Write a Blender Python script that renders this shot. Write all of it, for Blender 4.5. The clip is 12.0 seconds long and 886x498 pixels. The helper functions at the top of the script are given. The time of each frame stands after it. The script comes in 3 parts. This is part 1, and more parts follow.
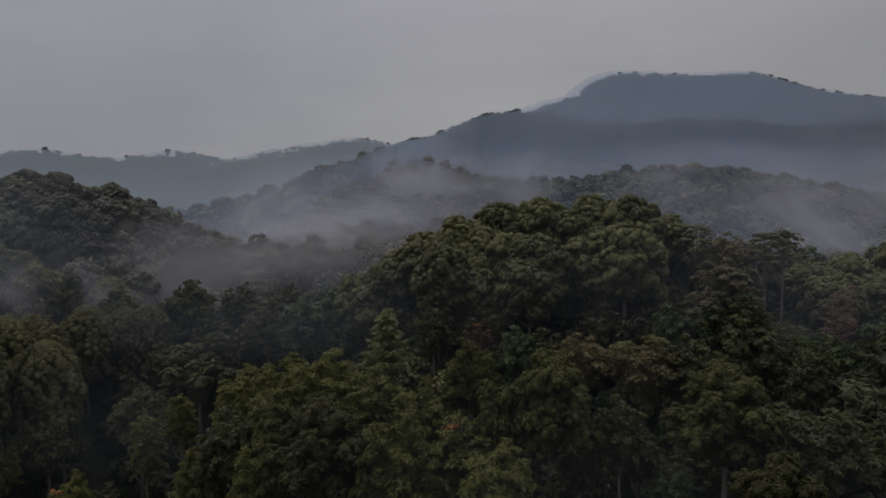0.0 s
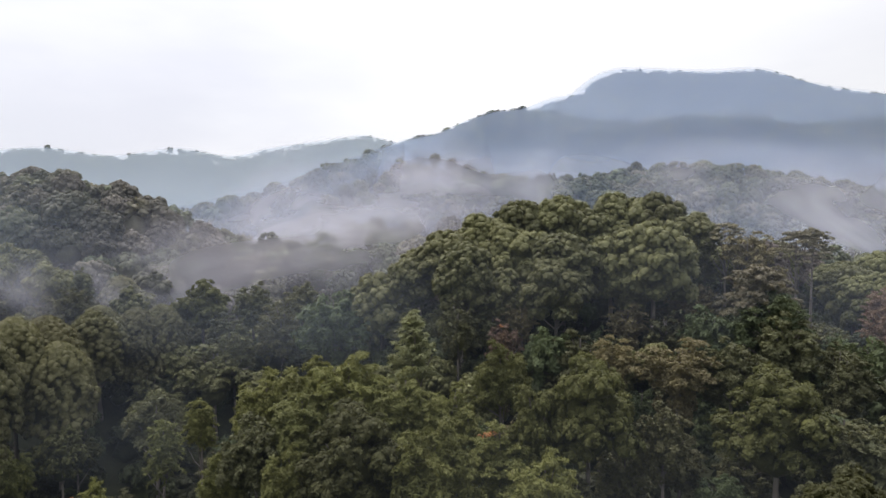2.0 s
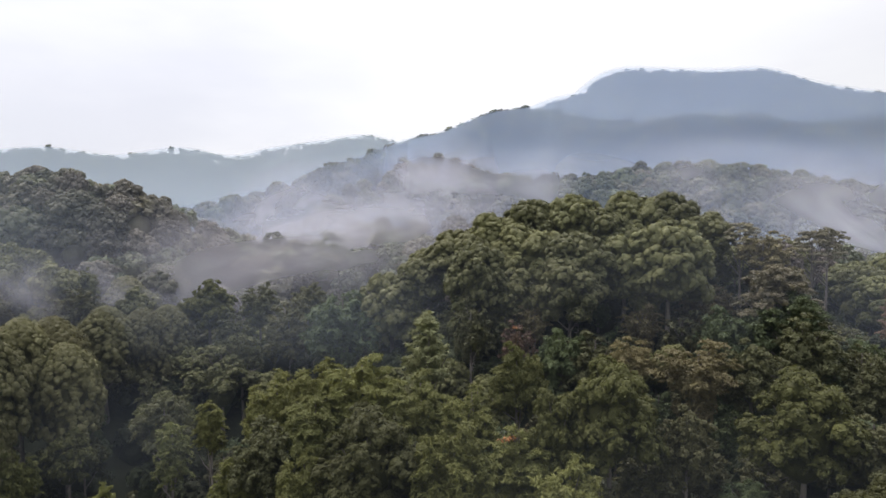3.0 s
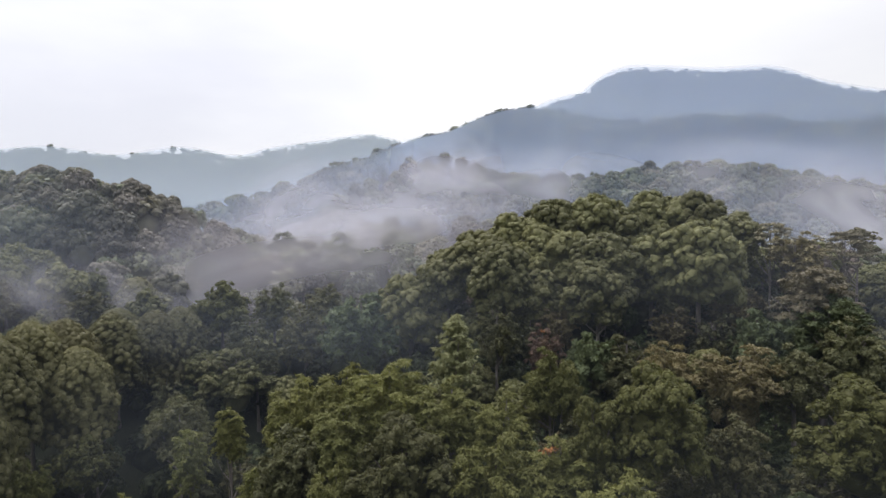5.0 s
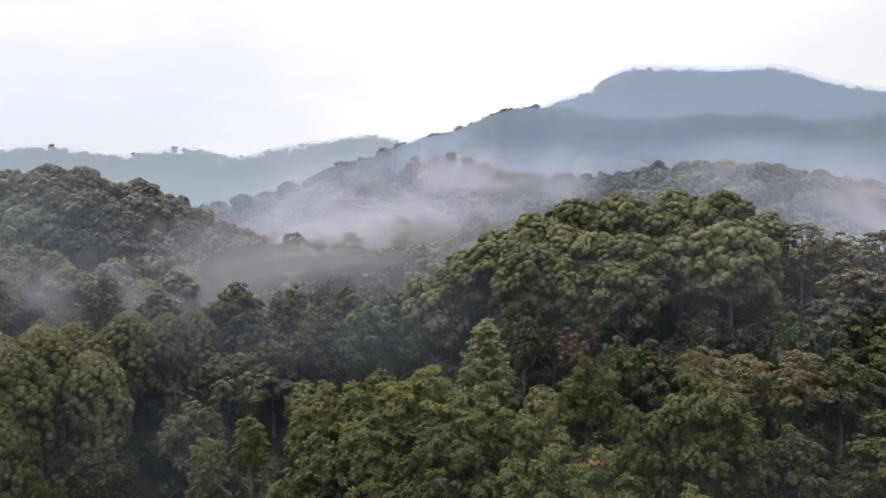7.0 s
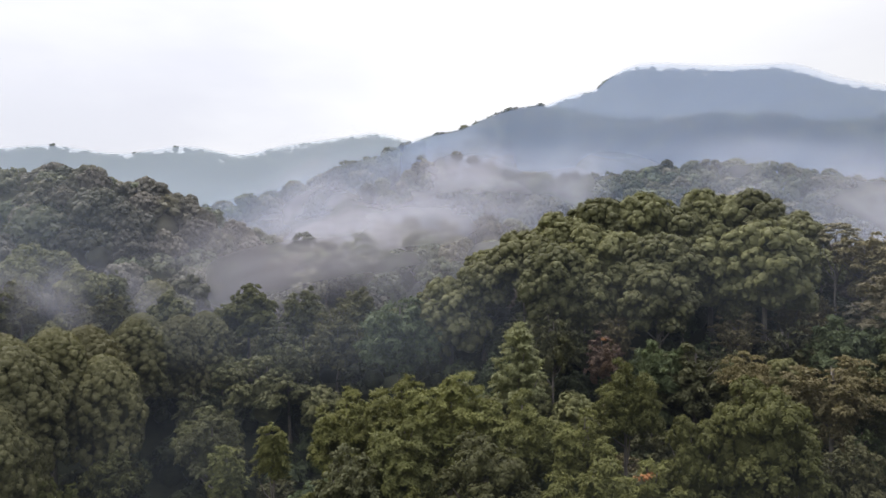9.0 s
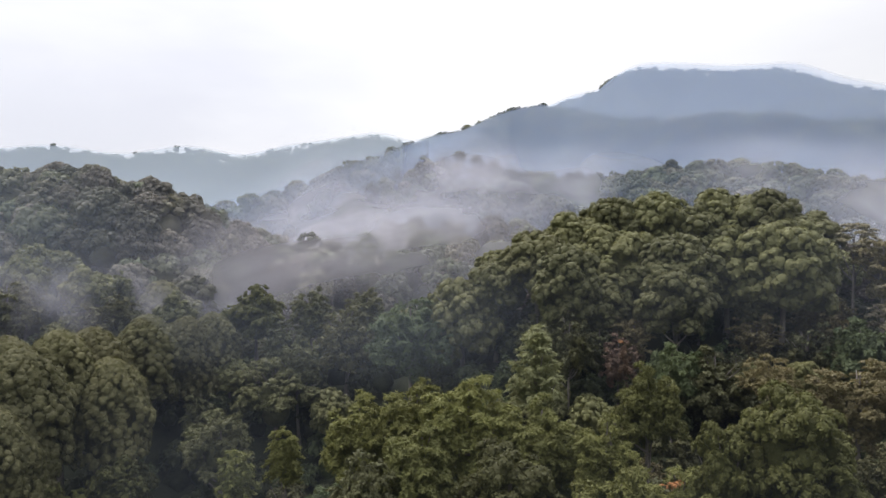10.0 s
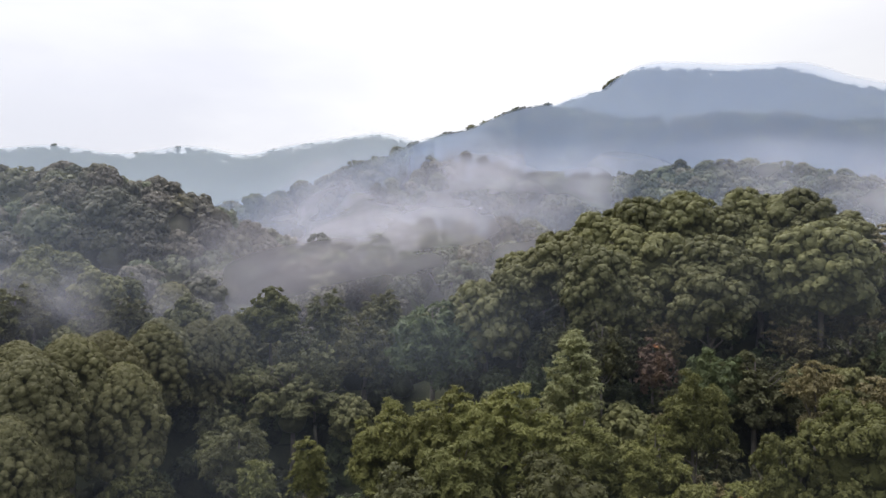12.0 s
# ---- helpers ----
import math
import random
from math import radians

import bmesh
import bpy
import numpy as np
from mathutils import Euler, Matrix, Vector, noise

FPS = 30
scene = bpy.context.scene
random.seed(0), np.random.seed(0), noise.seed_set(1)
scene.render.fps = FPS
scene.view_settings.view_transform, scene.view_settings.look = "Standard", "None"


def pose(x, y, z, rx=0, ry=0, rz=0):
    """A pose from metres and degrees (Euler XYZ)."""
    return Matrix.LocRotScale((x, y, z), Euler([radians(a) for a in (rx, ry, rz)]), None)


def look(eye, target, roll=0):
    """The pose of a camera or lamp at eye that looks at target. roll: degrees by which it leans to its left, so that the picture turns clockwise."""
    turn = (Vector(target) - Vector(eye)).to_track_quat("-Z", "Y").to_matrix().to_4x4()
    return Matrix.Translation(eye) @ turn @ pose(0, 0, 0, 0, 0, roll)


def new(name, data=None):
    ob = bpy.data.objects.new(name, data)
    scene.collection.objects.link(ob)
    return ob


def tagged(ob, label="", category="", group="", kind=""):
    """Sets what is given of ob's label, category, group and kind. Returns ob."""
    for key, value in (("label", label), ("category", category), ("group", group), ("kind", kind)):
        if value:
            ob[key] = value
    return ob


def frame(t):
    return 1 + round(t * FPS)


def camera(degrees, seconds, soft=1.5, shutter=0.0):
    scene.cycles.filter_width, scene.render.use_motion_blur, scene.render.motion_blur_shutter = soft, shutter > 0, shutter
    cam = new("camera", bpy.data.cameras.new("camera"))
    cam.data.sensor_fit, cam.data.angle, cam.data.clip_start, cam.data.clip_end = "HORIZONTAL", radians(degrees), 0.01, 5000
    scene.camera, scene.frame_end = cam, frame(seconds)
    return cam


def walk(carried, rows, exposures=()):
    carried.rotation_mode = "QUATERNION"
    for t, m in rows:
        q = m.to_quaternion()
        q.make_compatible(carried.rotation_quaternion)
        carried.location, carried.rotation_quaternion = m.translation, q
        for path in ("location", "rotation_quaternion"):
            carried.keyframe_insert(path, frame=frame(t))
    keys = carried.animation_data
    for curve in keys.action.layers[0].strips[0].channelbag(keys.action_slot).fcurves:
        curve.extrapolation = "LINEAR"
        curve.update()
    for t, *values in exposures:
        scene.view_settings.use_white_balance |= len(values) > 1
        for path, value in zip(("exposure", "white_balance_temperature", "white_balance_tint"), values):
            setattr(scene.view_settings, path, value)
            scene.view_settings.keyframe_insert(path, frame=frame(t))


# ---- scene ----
cam = camera(73.0, 12.0, soft=1.45)
# seconds, place in metres, yaw, pitch, roll in degrees
PATH = [
    (0.0, 0.000, 0.000, 60.000, -0.000, -2.217, 0.024),
    (0.5, -0.845, 0.651, 60.008, 0.033, -2.251, 0.032),
    (1.0, -1.690, 1.306, 60.015, 0.055, -2.290, 0.042),
    (1.5, -2.534, 1.963, 60.021, 0.076, -2.332, 0.036),
    (2.0, -3.378, 2.623, 60.027, 0.102, -2.381, 0.026),
    (2.5, -4.222, 3.285, 60.032, 0.120, -2.409, 0.023),
    (3.0, -5.065, 3.951, 60.037, 0.147, -2.429, 0.026),
    (5.0, -8.432, 6.642, 60.048, 0.186, -2.421, 0.020),
    (5.5, -9.272, 7.322, 60.049, 0.193, -2.411, 0.014),
    (6.0, -10.113, 8.005, 60.049, 0.185, -2.404, 0.015),
    (6.5, -10.952, 8.690, 60.049, 0.186, -2.399, 0.009),
    (7.0, -11.792, 9.379, 60.048, 0.197, -2.396, 0.002),
    (9.0, -15.144, 12.161, 60.037, 0.190, -2.420, -0.020),
    (9.5, -15.981, 12.863, 60.032, 0.199, -2.425, -0.033),
    (10.0, -16.818, 13.569, 60.027, 0.208, -2.408, -0.034),
    (10.5, -17.654, 14.277, 60.021, 0.214, -2.401, -0.042),
    (11.0, -18.489, 14.989, 60.015, 0.207, -2.388, -0.048),
    (11.5, -19.325, 15.703, 60.008, 0.185, -2.375, -0.049),
    (12.0, -20.159, 16.420, 60.000, 0.194, -2.359, -0.044),
]
# the film fades in from dark over its first two thirds of a second
FADE = [(0.0, -1.80), (0.1, -1.45), (0.2, -1.15), (0.3, -0.85), (0.4, -0.59), (0.5, -0.35), (0.6, -0.15), (0.7, -0.06), (12.0, -0.06)]
walk(cam, [(t, pose(x, y, z, 90 + pitch, roll, yaw)) for t, x, y, z, yaw, pitch, roll in PATH], FADE)

# ---- light: an overcast morning sky and a very soft sun ----
SUN_HEIGHT, SUN_TURN = radians(60), radians(-38)


def link(tree, a, b):
    tree.links.new(a, b)


def mix_colour(t, fac, a, b, blend="MIX"):
    n = t.nodes.new("ShaderNodeMix")
    n.data_type, n.blend_type = "RGBA", blend
    for value, socket in ((fac, n.inputs[0]), (a, n.inputs[6]), (b, n.inputs[7])):
        if isinstance(value, bpy.types.NodeSocket):
            link(t, value, socket)
        elif isinstance(value, tuple):
            socket.default_value = (*value, 1.0)
        else:
            socket.default_value = value
    return n.outputs[2]


def maths(t, op, a, b=0.0, clamp=False):
    n = t.nodes.new("ShaderNodeMath")
    n.operation, n.use_clamp = op, clamp
    for value, socket in ((a, n.inputs[0]), (b, n.inputs[1])):
        if isinstance(value, bpy.types.NodeSocket):
            link(t, value, socket)
        else:
            socket.default_value = value
    return n.outputs[0]


def make_world():
    w = bpy.data.worlds.new("overcast_sky")
    scene.world = w
    w.use_nodes = True
    t = w.node_tree
    t.nodes.clear()
    out = t.nodes.new("ShaderNodeOutputWorld")
    sky = t.nodes.new("ShaderNodeTexSky")
    sky.sky_type, sky.sun_disc = "NISHITA", False
    sky.sun_elevation, sky.sun_rotation = SUN_HEIGHT, SUN_TURN
    sky.air_density, sky.dust_density = 1.2, 3.0
    clear = t.nodes.new("ShaderNodeBackground")
    clear.inputs["Strength"].default_value = 0.10
    link(t, sky.outputs["Color"], clear.inputs["Color"])
    # cloud deck: white, thinner and bluer in soft patches
    co = t.nodes.new("ShaderNodeTexCoord")
    mp = t.nodes.new("ShaderNodeMapping")
    mp.inputs["Scale"].default_value = (1.6, 1.6, 5.0)
    link(t, co.outputs["Generated"], mp.inputs["Vector"])
    nz = t.nodes.new("ShaderNodeTexNoise")
    nz.inputs["Scale"].default_value, nz.inputs["Detail"].default_value = 1.7, 5.0
    link(t, mp.outputs["Vector"], nz.inputs["Vector"])
    ramp = t.nodes.new("ShaderNodeValToRGB")
    ramp.color_ramp.elements[0].position, ramp.color_ramp.elements[0].color = 0.32, (1.02, 1.02, 1.06, 1)
    ramp.color_ramp.elements[1].position, ramp.color_ramp.elements[1].color = 0.62, (1.13, 1.13, 1.14, 1)
    link(t, nz.outputs["Fac"], ramp.inputs["Fac"])
    # a thinner, bluish part of the cloud low over the far ridge
    dot = t.nodes.new("ShaderNodeVectorMath")
    dot.operation = "DOT_PRODUCT"
    dot.inputs[1].default_value = Vector((-0.66, 1.0, 0.20)).normalized()
    link(t, co.outputs["Generated"], dot.inputs[0])
    thin = t.nodes.new("ShaderNodeMapRange")
    thin.interpolation_type = "SMOOTHSTEP"
    thin.inputs["From Min"].default_value, thin.inputs["From Max"].default_value = 0.80, 1.02
    link(t, dot.outputs["Value"], thin.inputs["Value"])
    near = maths(t, "MULTIPLY", thin.outputs[0], maths(t, "SUBTRACT", 1.5, maths(t, "MULTIPLY", nz.outputs["Fac"], 1.1)), True)
    deck = t.nodes.new("ShaderNodeBackground")
    # an overcast sky is far brighter overhead than at the horizon
    sep = t.nodes.new("ShaderNodeSeparateXYZ")
    link(t, co.outputs["Generated"], sep.inputs[0])
    up = maths(t, "MAXIMUM", sep.outputs["Z"], 0.0)
    # and it is brighter on the side where the sun stands behind the cloud
    side = t.nodes.new("ShaderNodeVectorMath")
    side.operation = "DOT_PRODUCT"
    side.inputs[1].default_value = (math.sin(SUN_TURN), math.cos(SUN_TURN), 0.0)
    link(t, co.outputs["Generated"], side.inputs[0])
    glow = maths(t, "ADD", 0.84, maths(t, "MULTIPLY", side.outputs["Value"], 0.30))
    high = maths(t, "MULTIPLY", maths(t, "MULTIPLY", up, up), maths(t, "MULTIPLY", up, 3.5))
    link(t, maths(t, "MULTIPLY", glow, maths(t, "ADD", 1.0, high)), deck.inputs["Strength"])
    cool = mix_colour(t, maths(t, "MULTIPLY", maths(t, "MULTIPLY", up, up), 1.2, True), (1.0, 1.0, 1.0), (0.98, 0.97, 1.17))
    cloud = mix_colour(t, near, ramp.outputs["Color"], (0.80, 0.81, 0.89))
    link(t, mix_colour(t, 1.0, cloud, cool, "MULTIPLY"), deck.inputs["Color"])
    mix = t.nodes.new("ShaderNodeMixShader")
    mix.inputs["Fac"].default_value = 0.9
    link(t, clear.outputs["Background"], mix.inputs[1])
    link(t, deck.outputs["Background"], mix.inputs[2])
    link(t, mix.outputs["Shader"], out.inputs["Surface"])


make_world()
sun = new("sun", bpy.data.lights.new("sun", "SUN"))
sun.data.energy, sun.data.angle, sun.data.color = 2.3, radians(22), (1.0, 0.90, 0.70)
sun.matrix_world = look((0, 0, 300), (0 - 200 * math.sin(SUN_TURN), 0 - 200 * math.cos(SUN_TURN), 300 - 200 * math.tan(SUN_HEIGHT)))


# ---- materials ----
def material(name):
    m = bpy.data.materials.new(name)
    m.use_nodes = True
    m.node_tree.nodes.clear()
    return m, m.node_tree


def noise_at(t, scale, detail=3.0, world=True):
    n = t.nodes.new("ShaderNodeTexNoise")
    n.inputs["Scale"].default_value, n.inputs["Detail"].default_value = scale, detail
    if world:
        g = t.nodes.new("ShaderNodeNewGeometry")
        link(t, g.outputs["Position"], n.inputs["Vector"])
    else:
        g = t.nodes.new("ShaderNodeTexCoord")
        link(t, g.outputs["Object"], n.inputs["Vector"])
    return n.outputs["Fac"]


def foliage(name, dark, light, other, spread=1.0, joined=False, grain=0.45):
    """Leaves: colour between dark and light by leaf, with some trees turned towards another colour."""
    m, t = material(name)
    if not joined:
        dark = tuple(0.40 * a + 0.22 * c for a, c in zip(dark, light))
        light = tuple(0.78 * c for c in light)
        other = tuple(0.82 * c for c in other)
        # leaves turned redder; the added blue stands in for bluish shadows
        dark, light, other = (tuple(c * k for c, k in zip(v, (1.19, 1.05, 1.18))) for v in (dark, light, other))
    out = t.nodes.new("ShaderNodeOutputMaterial")
    geo = t.nodes.new("ShaderNodeNewGeometry")
    if joined:
        at = t.nodes.new("ShaderNodeAttribute")
        at.attribute_name = "tint"
        pick = at.outputs["Fac"]
    else:
        info = t.nodes.new("ShaderNodeObjectInfo")
        pick = info.outputs["Random"]
    leaf = maths(t, "ADD", maths(t, "MULTIPLY", geo.outputs["Random Per Island"], grain), maths(t, "MULTIPLY", noise_at(t, 0.9, 6.0), 1.1 - grain), True)
    base = mix_colour(t, leaf, dark, light)
    turn = maths(t, "MULTIPLY", maths(t, "POWER", pick, 1.6), 0.75 * spread, True)
    base = mix_colour(t, turn, base, other)
    # each tree a little lighter or darker
    value = maths(t, "ADD", maths(t, "MULTIPLY", maths(t, "FRACT", maths(t, "MULTIPLY", pick, 7.31)), 1.0 if joined else 0.5), 0.5 if joined else 0.75)
    comb = t.nodes.new("ShaderNodeCombineColor")
    for i in range(3):
        link(t, value, comb.inputs[i])
    base = mix_colour(t, 1.0, base, comb.outputs[0], "MULTIPLY")
    diff = t.nodes.new("ShaderNodeBsdfPrincipled")
    link(t, base, diff.inputs["Base Color"])
    diff.inputs["Roughness"].default_value = 0.6
    diff.inputs["Specular IOR Level"].default_value = 0.15
    bump = t.nodes.new("ShaderNodeBump")
    bump.inputs["Strength"].default_value, bump.inputs["Distance"].default_value = 0.8, 0.35
    link(t, noise_at(t, 2.4, 5.0), bump.inputs["Height"])
    link(t, bump.outputs["Normal"], diff.inputs["Normal"])
    trans = t.nodes.new("ShaderNodeBsdfTranslucent")
    link(t, mix_colour(t, 1.0, base, (0.42, 0.40, 0.28), "MULTIPLY"), trans.inputs["Color"])
    mix = t.nodes.new("ShaderNodeAddShader")
    link(t, diff.outputs["BSDF"], mix.inputs[0])
    link(t, trans.outputs["BSDF"], mix.inputs[1])
    link(t, mix.outputs["Shader"], out.inputs["Surface"])
    return m


def plain(name, a, b, scale, rough=0.9, bump=0.0, world=True):
    m, t = material(name)
    out = t.nodes.new("ShaderNodeOutputMaterial")
    p = t.nodes.new("ShaderNodeBsdfPrincipled")
    f = noise_at(t, scale, 5.0, world)
    link(t, mix_colour(t, f, a, b), p.inputs["Base Color"])
    p.inputs["Roughness"].default_value = rough
    p.inputs["Specular IOR Level"].default_value = 0.2
    if bump:
        bn = t.nodes.new("ShaderNodeBump")
        bn.inputs["Strength"].default_value, bn.inputs["Distance"].default_value = 0.7, bump
        link(t, f, bn.inputs["Height"])
        link(t, bn.outputs["Normal"], p.inputs["Normal"])
    link(t, p.outputs["BSDF"], out.inputs["Surface"])
    return m


def mist_veil_material(name, colour, densest, scale, low, high, even=0.0):
    """Thin mist, and tinted sheets that imitate haze: lets most light pass and scatters the rest both ways. Its density
    follows wisps and the sheet's own fade.
    """
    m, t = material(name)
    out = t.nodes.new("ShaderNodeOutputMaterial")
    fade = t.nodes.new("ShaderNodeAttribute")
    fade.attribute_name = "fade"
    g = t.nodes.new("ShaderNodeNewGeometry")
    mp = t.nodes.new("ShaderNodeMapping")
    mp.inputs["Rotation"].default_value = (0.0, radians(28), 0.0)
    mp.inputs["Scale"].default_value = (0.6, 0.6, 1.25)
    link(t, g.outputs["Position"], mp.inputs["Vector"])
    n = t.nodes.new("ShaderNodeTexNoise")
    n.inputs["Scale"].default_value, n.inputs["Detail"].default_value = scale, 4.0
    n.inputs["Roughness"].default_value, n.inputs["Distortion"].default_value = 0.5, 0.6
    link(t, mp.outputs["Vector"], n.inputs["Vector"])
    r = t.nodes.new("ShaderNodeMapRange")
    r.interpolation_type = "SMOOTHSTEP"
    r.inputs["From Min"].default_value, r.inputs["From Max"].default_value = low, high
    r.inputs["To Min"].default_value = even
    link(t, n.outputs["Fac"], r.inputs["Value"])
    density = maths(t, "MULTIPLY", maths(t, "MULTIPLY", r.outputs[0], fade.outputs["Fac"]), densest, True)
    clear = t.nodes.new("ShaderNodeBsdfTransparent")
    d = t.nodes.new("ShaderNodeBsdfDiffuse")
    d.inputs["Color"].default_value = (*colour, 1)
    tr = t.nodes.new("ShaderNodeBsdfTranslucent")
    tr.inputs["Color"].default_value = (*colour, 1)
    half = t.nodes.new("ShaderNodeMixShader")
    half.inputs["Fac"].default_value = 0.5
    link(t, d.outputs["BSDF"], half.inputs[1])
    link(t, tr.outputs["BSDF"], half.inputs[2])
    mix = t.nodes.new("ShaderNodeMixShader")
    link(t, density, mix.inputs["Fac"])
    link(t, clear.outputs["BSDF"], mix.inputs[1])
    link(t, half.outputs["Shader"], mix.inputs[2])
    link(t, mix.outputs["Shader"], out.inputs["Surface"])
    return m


BARK = plain("bark", (0.10, 0.085, 0.07), (0.22, 0.20, 0.17), 2.5, 0.9, 0.03, world=False)
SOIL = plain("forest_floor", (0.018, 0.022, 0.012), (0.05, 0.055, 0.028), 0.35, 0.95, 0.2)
LEAF = {
    "bright": foliage("leaves_yellow_green", (0.052, 0.062, 0.018), (0.131, 0.152, 0.037), (0.084, 0.102, 0.030)),
    "round": foliage("leaves_fresh_green", (0.026, 0.030, 0.010), (0.076, 0.090, 0.021), (0.046, 0.053, 0.016)),
    "pale": foliage("leaves_pale_grey_green", (0.050, 0.062, 0.022), (0.106, 0.124, 0.042), (0.094, 0.106, 0.052)),
    "deep": foliage("leaves_deep_green", (0.035, 0.042, 0.018), (0.084, 0.100, 0.038), (0.066, 0.070, 0.027)),
    "puff": foliage("leaves_olive_green", (0.054, 0.067, 0.027), (0.139, 0.160, 0.056), (0.100, 0.112, 0.042), grain=0.2),
    "spire": foliage("leaves_light_green", (0.112, 0.140, 0.056), (0.215, 0.256, 0.108), (0.150, 0.182, 0.077)),
    "fern": foliage("leaves_mid_green", (0.033, 0.053, 0.024), (0.086, 0.122, 0.047), (0.060, 0.082, 0.031)),
    "rusty": foliage("leaves_grey_brown", (0.072, 0.069, 0.050), (0.152, 0.142, 0.102), (0.090, 0.098, 0.060), grain=0.2),
    "column": foliage("leaves_dark_olive", (0.046, 0.052, 0.021), (0.106, 0.118, 0.042), (0.080, 0.086, 0.032), grain=0.2),
    "umbrella": foliage("leaves_grey_olive", (0.088, 0.095, 0.054), (0.185, 0.194, 0.106), (0.124, 0.124, 0.072)),
    "brown": foliage("leaves_brown_olive", (0.074, 0.073, 0.033), (0.150, 0.148, 0.060), (0.110, 0.107, 0.048)),
    "red": foliage("leaves_dull_red", (0.085, 0.066, 0.042), (0.150, 0.118, 0.070), (0.120, 0.092, 0.056), 0.5),
    "forest": foliage("leaves_far_forest", (0.042, 0.054, 0.032), (0.112, 0.126, 0.070), (0.112, 0.098, 0.070), 1.0, True),
}
LEAF["misty"] = foliage("leaves_misty_hill", (0.058, 0.056, 0.044), (0.138, 0.123, 0.096), (0.088, 0.098, 0.060), 1.0, True, grain=0.25)
# undergrowth leaves, darkened so that their colour carries the shade between crowns
LEAF["under"] = foliage("leaves_gap_shade", (0.024, 0.029, 0.013), (0.052, 0.064, 0.027), (0.052, 0.052, 0.028), 1.0, True)
ORANGE = plain("orange_leaves", (0.22, 0.10, 0.035), (0.34, 0.16, 0.06), 3.0, 0.7)
# distance haze is put into the colour of these two sheet materials
PALE = mist_veil_material("pale_distance_tint", (0.74, 0.87, 1.0), 1.0, 0.004, 0.2, 0.8, 0.85)
BLUE = mist_veil_material("blue_distance_tint", (0.62, 0.76, 1.0), 1.0, 0.006, 0.2, 0.8, 0.72)
# veil colour that lifts the shadows behind it and turns them blue
VEIL = mist_veil_material("shadow_lift_blue", (0.66, 0.77, 0.94), 1.0, 0.010, 0.25, 0.75, 0.6)
SOFT = mist_veil_material("thin_mist", (0.86, 0.90, 0.98), 0.44, 0.013, 0.30, 0.72, 0.35)
MIST = mist_veil_material("white_mist", (0.95, 0.93, 0.97), 0.49, 0.024, 0.40, 0.66, 0.20)
WISP = mist_veil_material("wispy_mist", (0.95, 0.93, 0.97), 0.46, 0.045, 0.42, 0.68, 0.10)

# ---- landform ----
HILLS = []


def hill(x, y, height, along, across, turn):
    HILLS.append((x, y, height, along, across, radians(turn)))


hill(-130, 175, 34.2, 45, 28, 20)
hill(-85, 150, 26.3, 26, 20, 0)
hill(28, 116, 24.6, 26, 16, 0)
hill(-2, 104, 13.2, 24, 12, -10)
hill(60, 104, -13.6, 30, 14, 0)
hill(110, 110, 21.2, 50, 30, 0)
hill(-52, 115, 13.7, 30, 9, 5)
hill(-72, 85, 7.3, 13, 17, 0)
hill(20, 65, -11.1, 36, 22, 0)
hill(40, 62, 22.1, 40, 30, 20)
hill(-12, 70, 13.5, 18, 14, 0)
hill(-5, 35, -5.4, 40, 25, 0)
hill(90, 40, 9.0, 60, 60, 0)
hill(0, 245, 31.8, 60, 28, 0)
hill(105, 300, 29.1, 70, 35, 10)
hill(-40, 185, 8.4, 40, 25, 0)
hill(-75, 325, 31.5, 50, 32, 0)
hill(0, 400, 33.6, 70, 50, 60)
hill(20, 460, 21.3, 60, 60, 60)
hill(70, 560, 36.1, 90, 80, 60)
hill(170, 720, 81.3, 130, 90, 50)
hill(215, 800, 37.2, 80, 60, 0)
hill(300, 810, 54.9, 90, 70, 0)
hill(400, 760, 63.7, 90, 80, -20)
hill(480, 680, 39.7, 110, 110, -30)
hill(330, 560, 63.2, 160, 110, 0)
hill(650, 600, 53.9, 200, 200, 0)
hill(-520, 930, 29.9, 200, 130, 0)
hill(-330, 1000, -12.8, 170, 120, 0)
hill(-200, 1110, 76.5, 120, 90, 0)
hill(-70, 1150, 45.0, 130, 110, 0)
hill(200, 1150, 56.7, 300, 200, 0)
hill(-800, 850, 82.7, 250, 200, 0)
hill(200, 200, 24.3, 120, 100, 0)
hill(-118, 300, 4.9, 28, 26, 0)
hill(-44, 375, 14.6, 30, 26, 40)
hill(180, 420, 62.0, 80, 60, 0)
hill(-105, 115, 23.8, 22, 18, 0)
hill(-420, 985, 55.1, 70, 60, 0)
hill(110, 640, 3.6, 40, 40, 0)
hill(120, 690, 6.0, 40, 40, 0)
hill(195, 790, 12.8, 35, 35, 0)
hill(430, 800, 34.2, 50, 40, 0)
hill(-62, 160, -1.9, 14, 16, 0)
hill(-160, 165, 18.2, 30, 20, 0)
hill(-22, 390, 4.1, 22, 22, 0)
hill(60, 500, 4.7, 35, 35, 0)
hill(500, 650, -11.9, 50, 60, 0)
hill(-240, 1095, 9.6, 30, 50, 0)
hill(-620, 905, 19.3, 60, 60, 0)
hill(-300, 1040, 34.7, 45, 50, 0)
hill(-680, 880, -26.2, 60, 60, 0)
hill(-160, 1120, 8.5, 40, 50, 0)
hill(-60, 138, 0.2, 26, 14, 0)
hill(-25, 160, 5.3, 30, 18, 0)
hill(-92, 122, -3.8, 14, 12, 0)
hill(60, 360, 8.8, 50, 40, 0)
hill(-135, 283, 17.1, 24, 24, 0)
hill(-30, 172, 6.2, 26, 16, 0)
hill(-5, 168, 6.4, 24, 16, 0)
hill(0, 210, 9.1, 40, 18, 0)
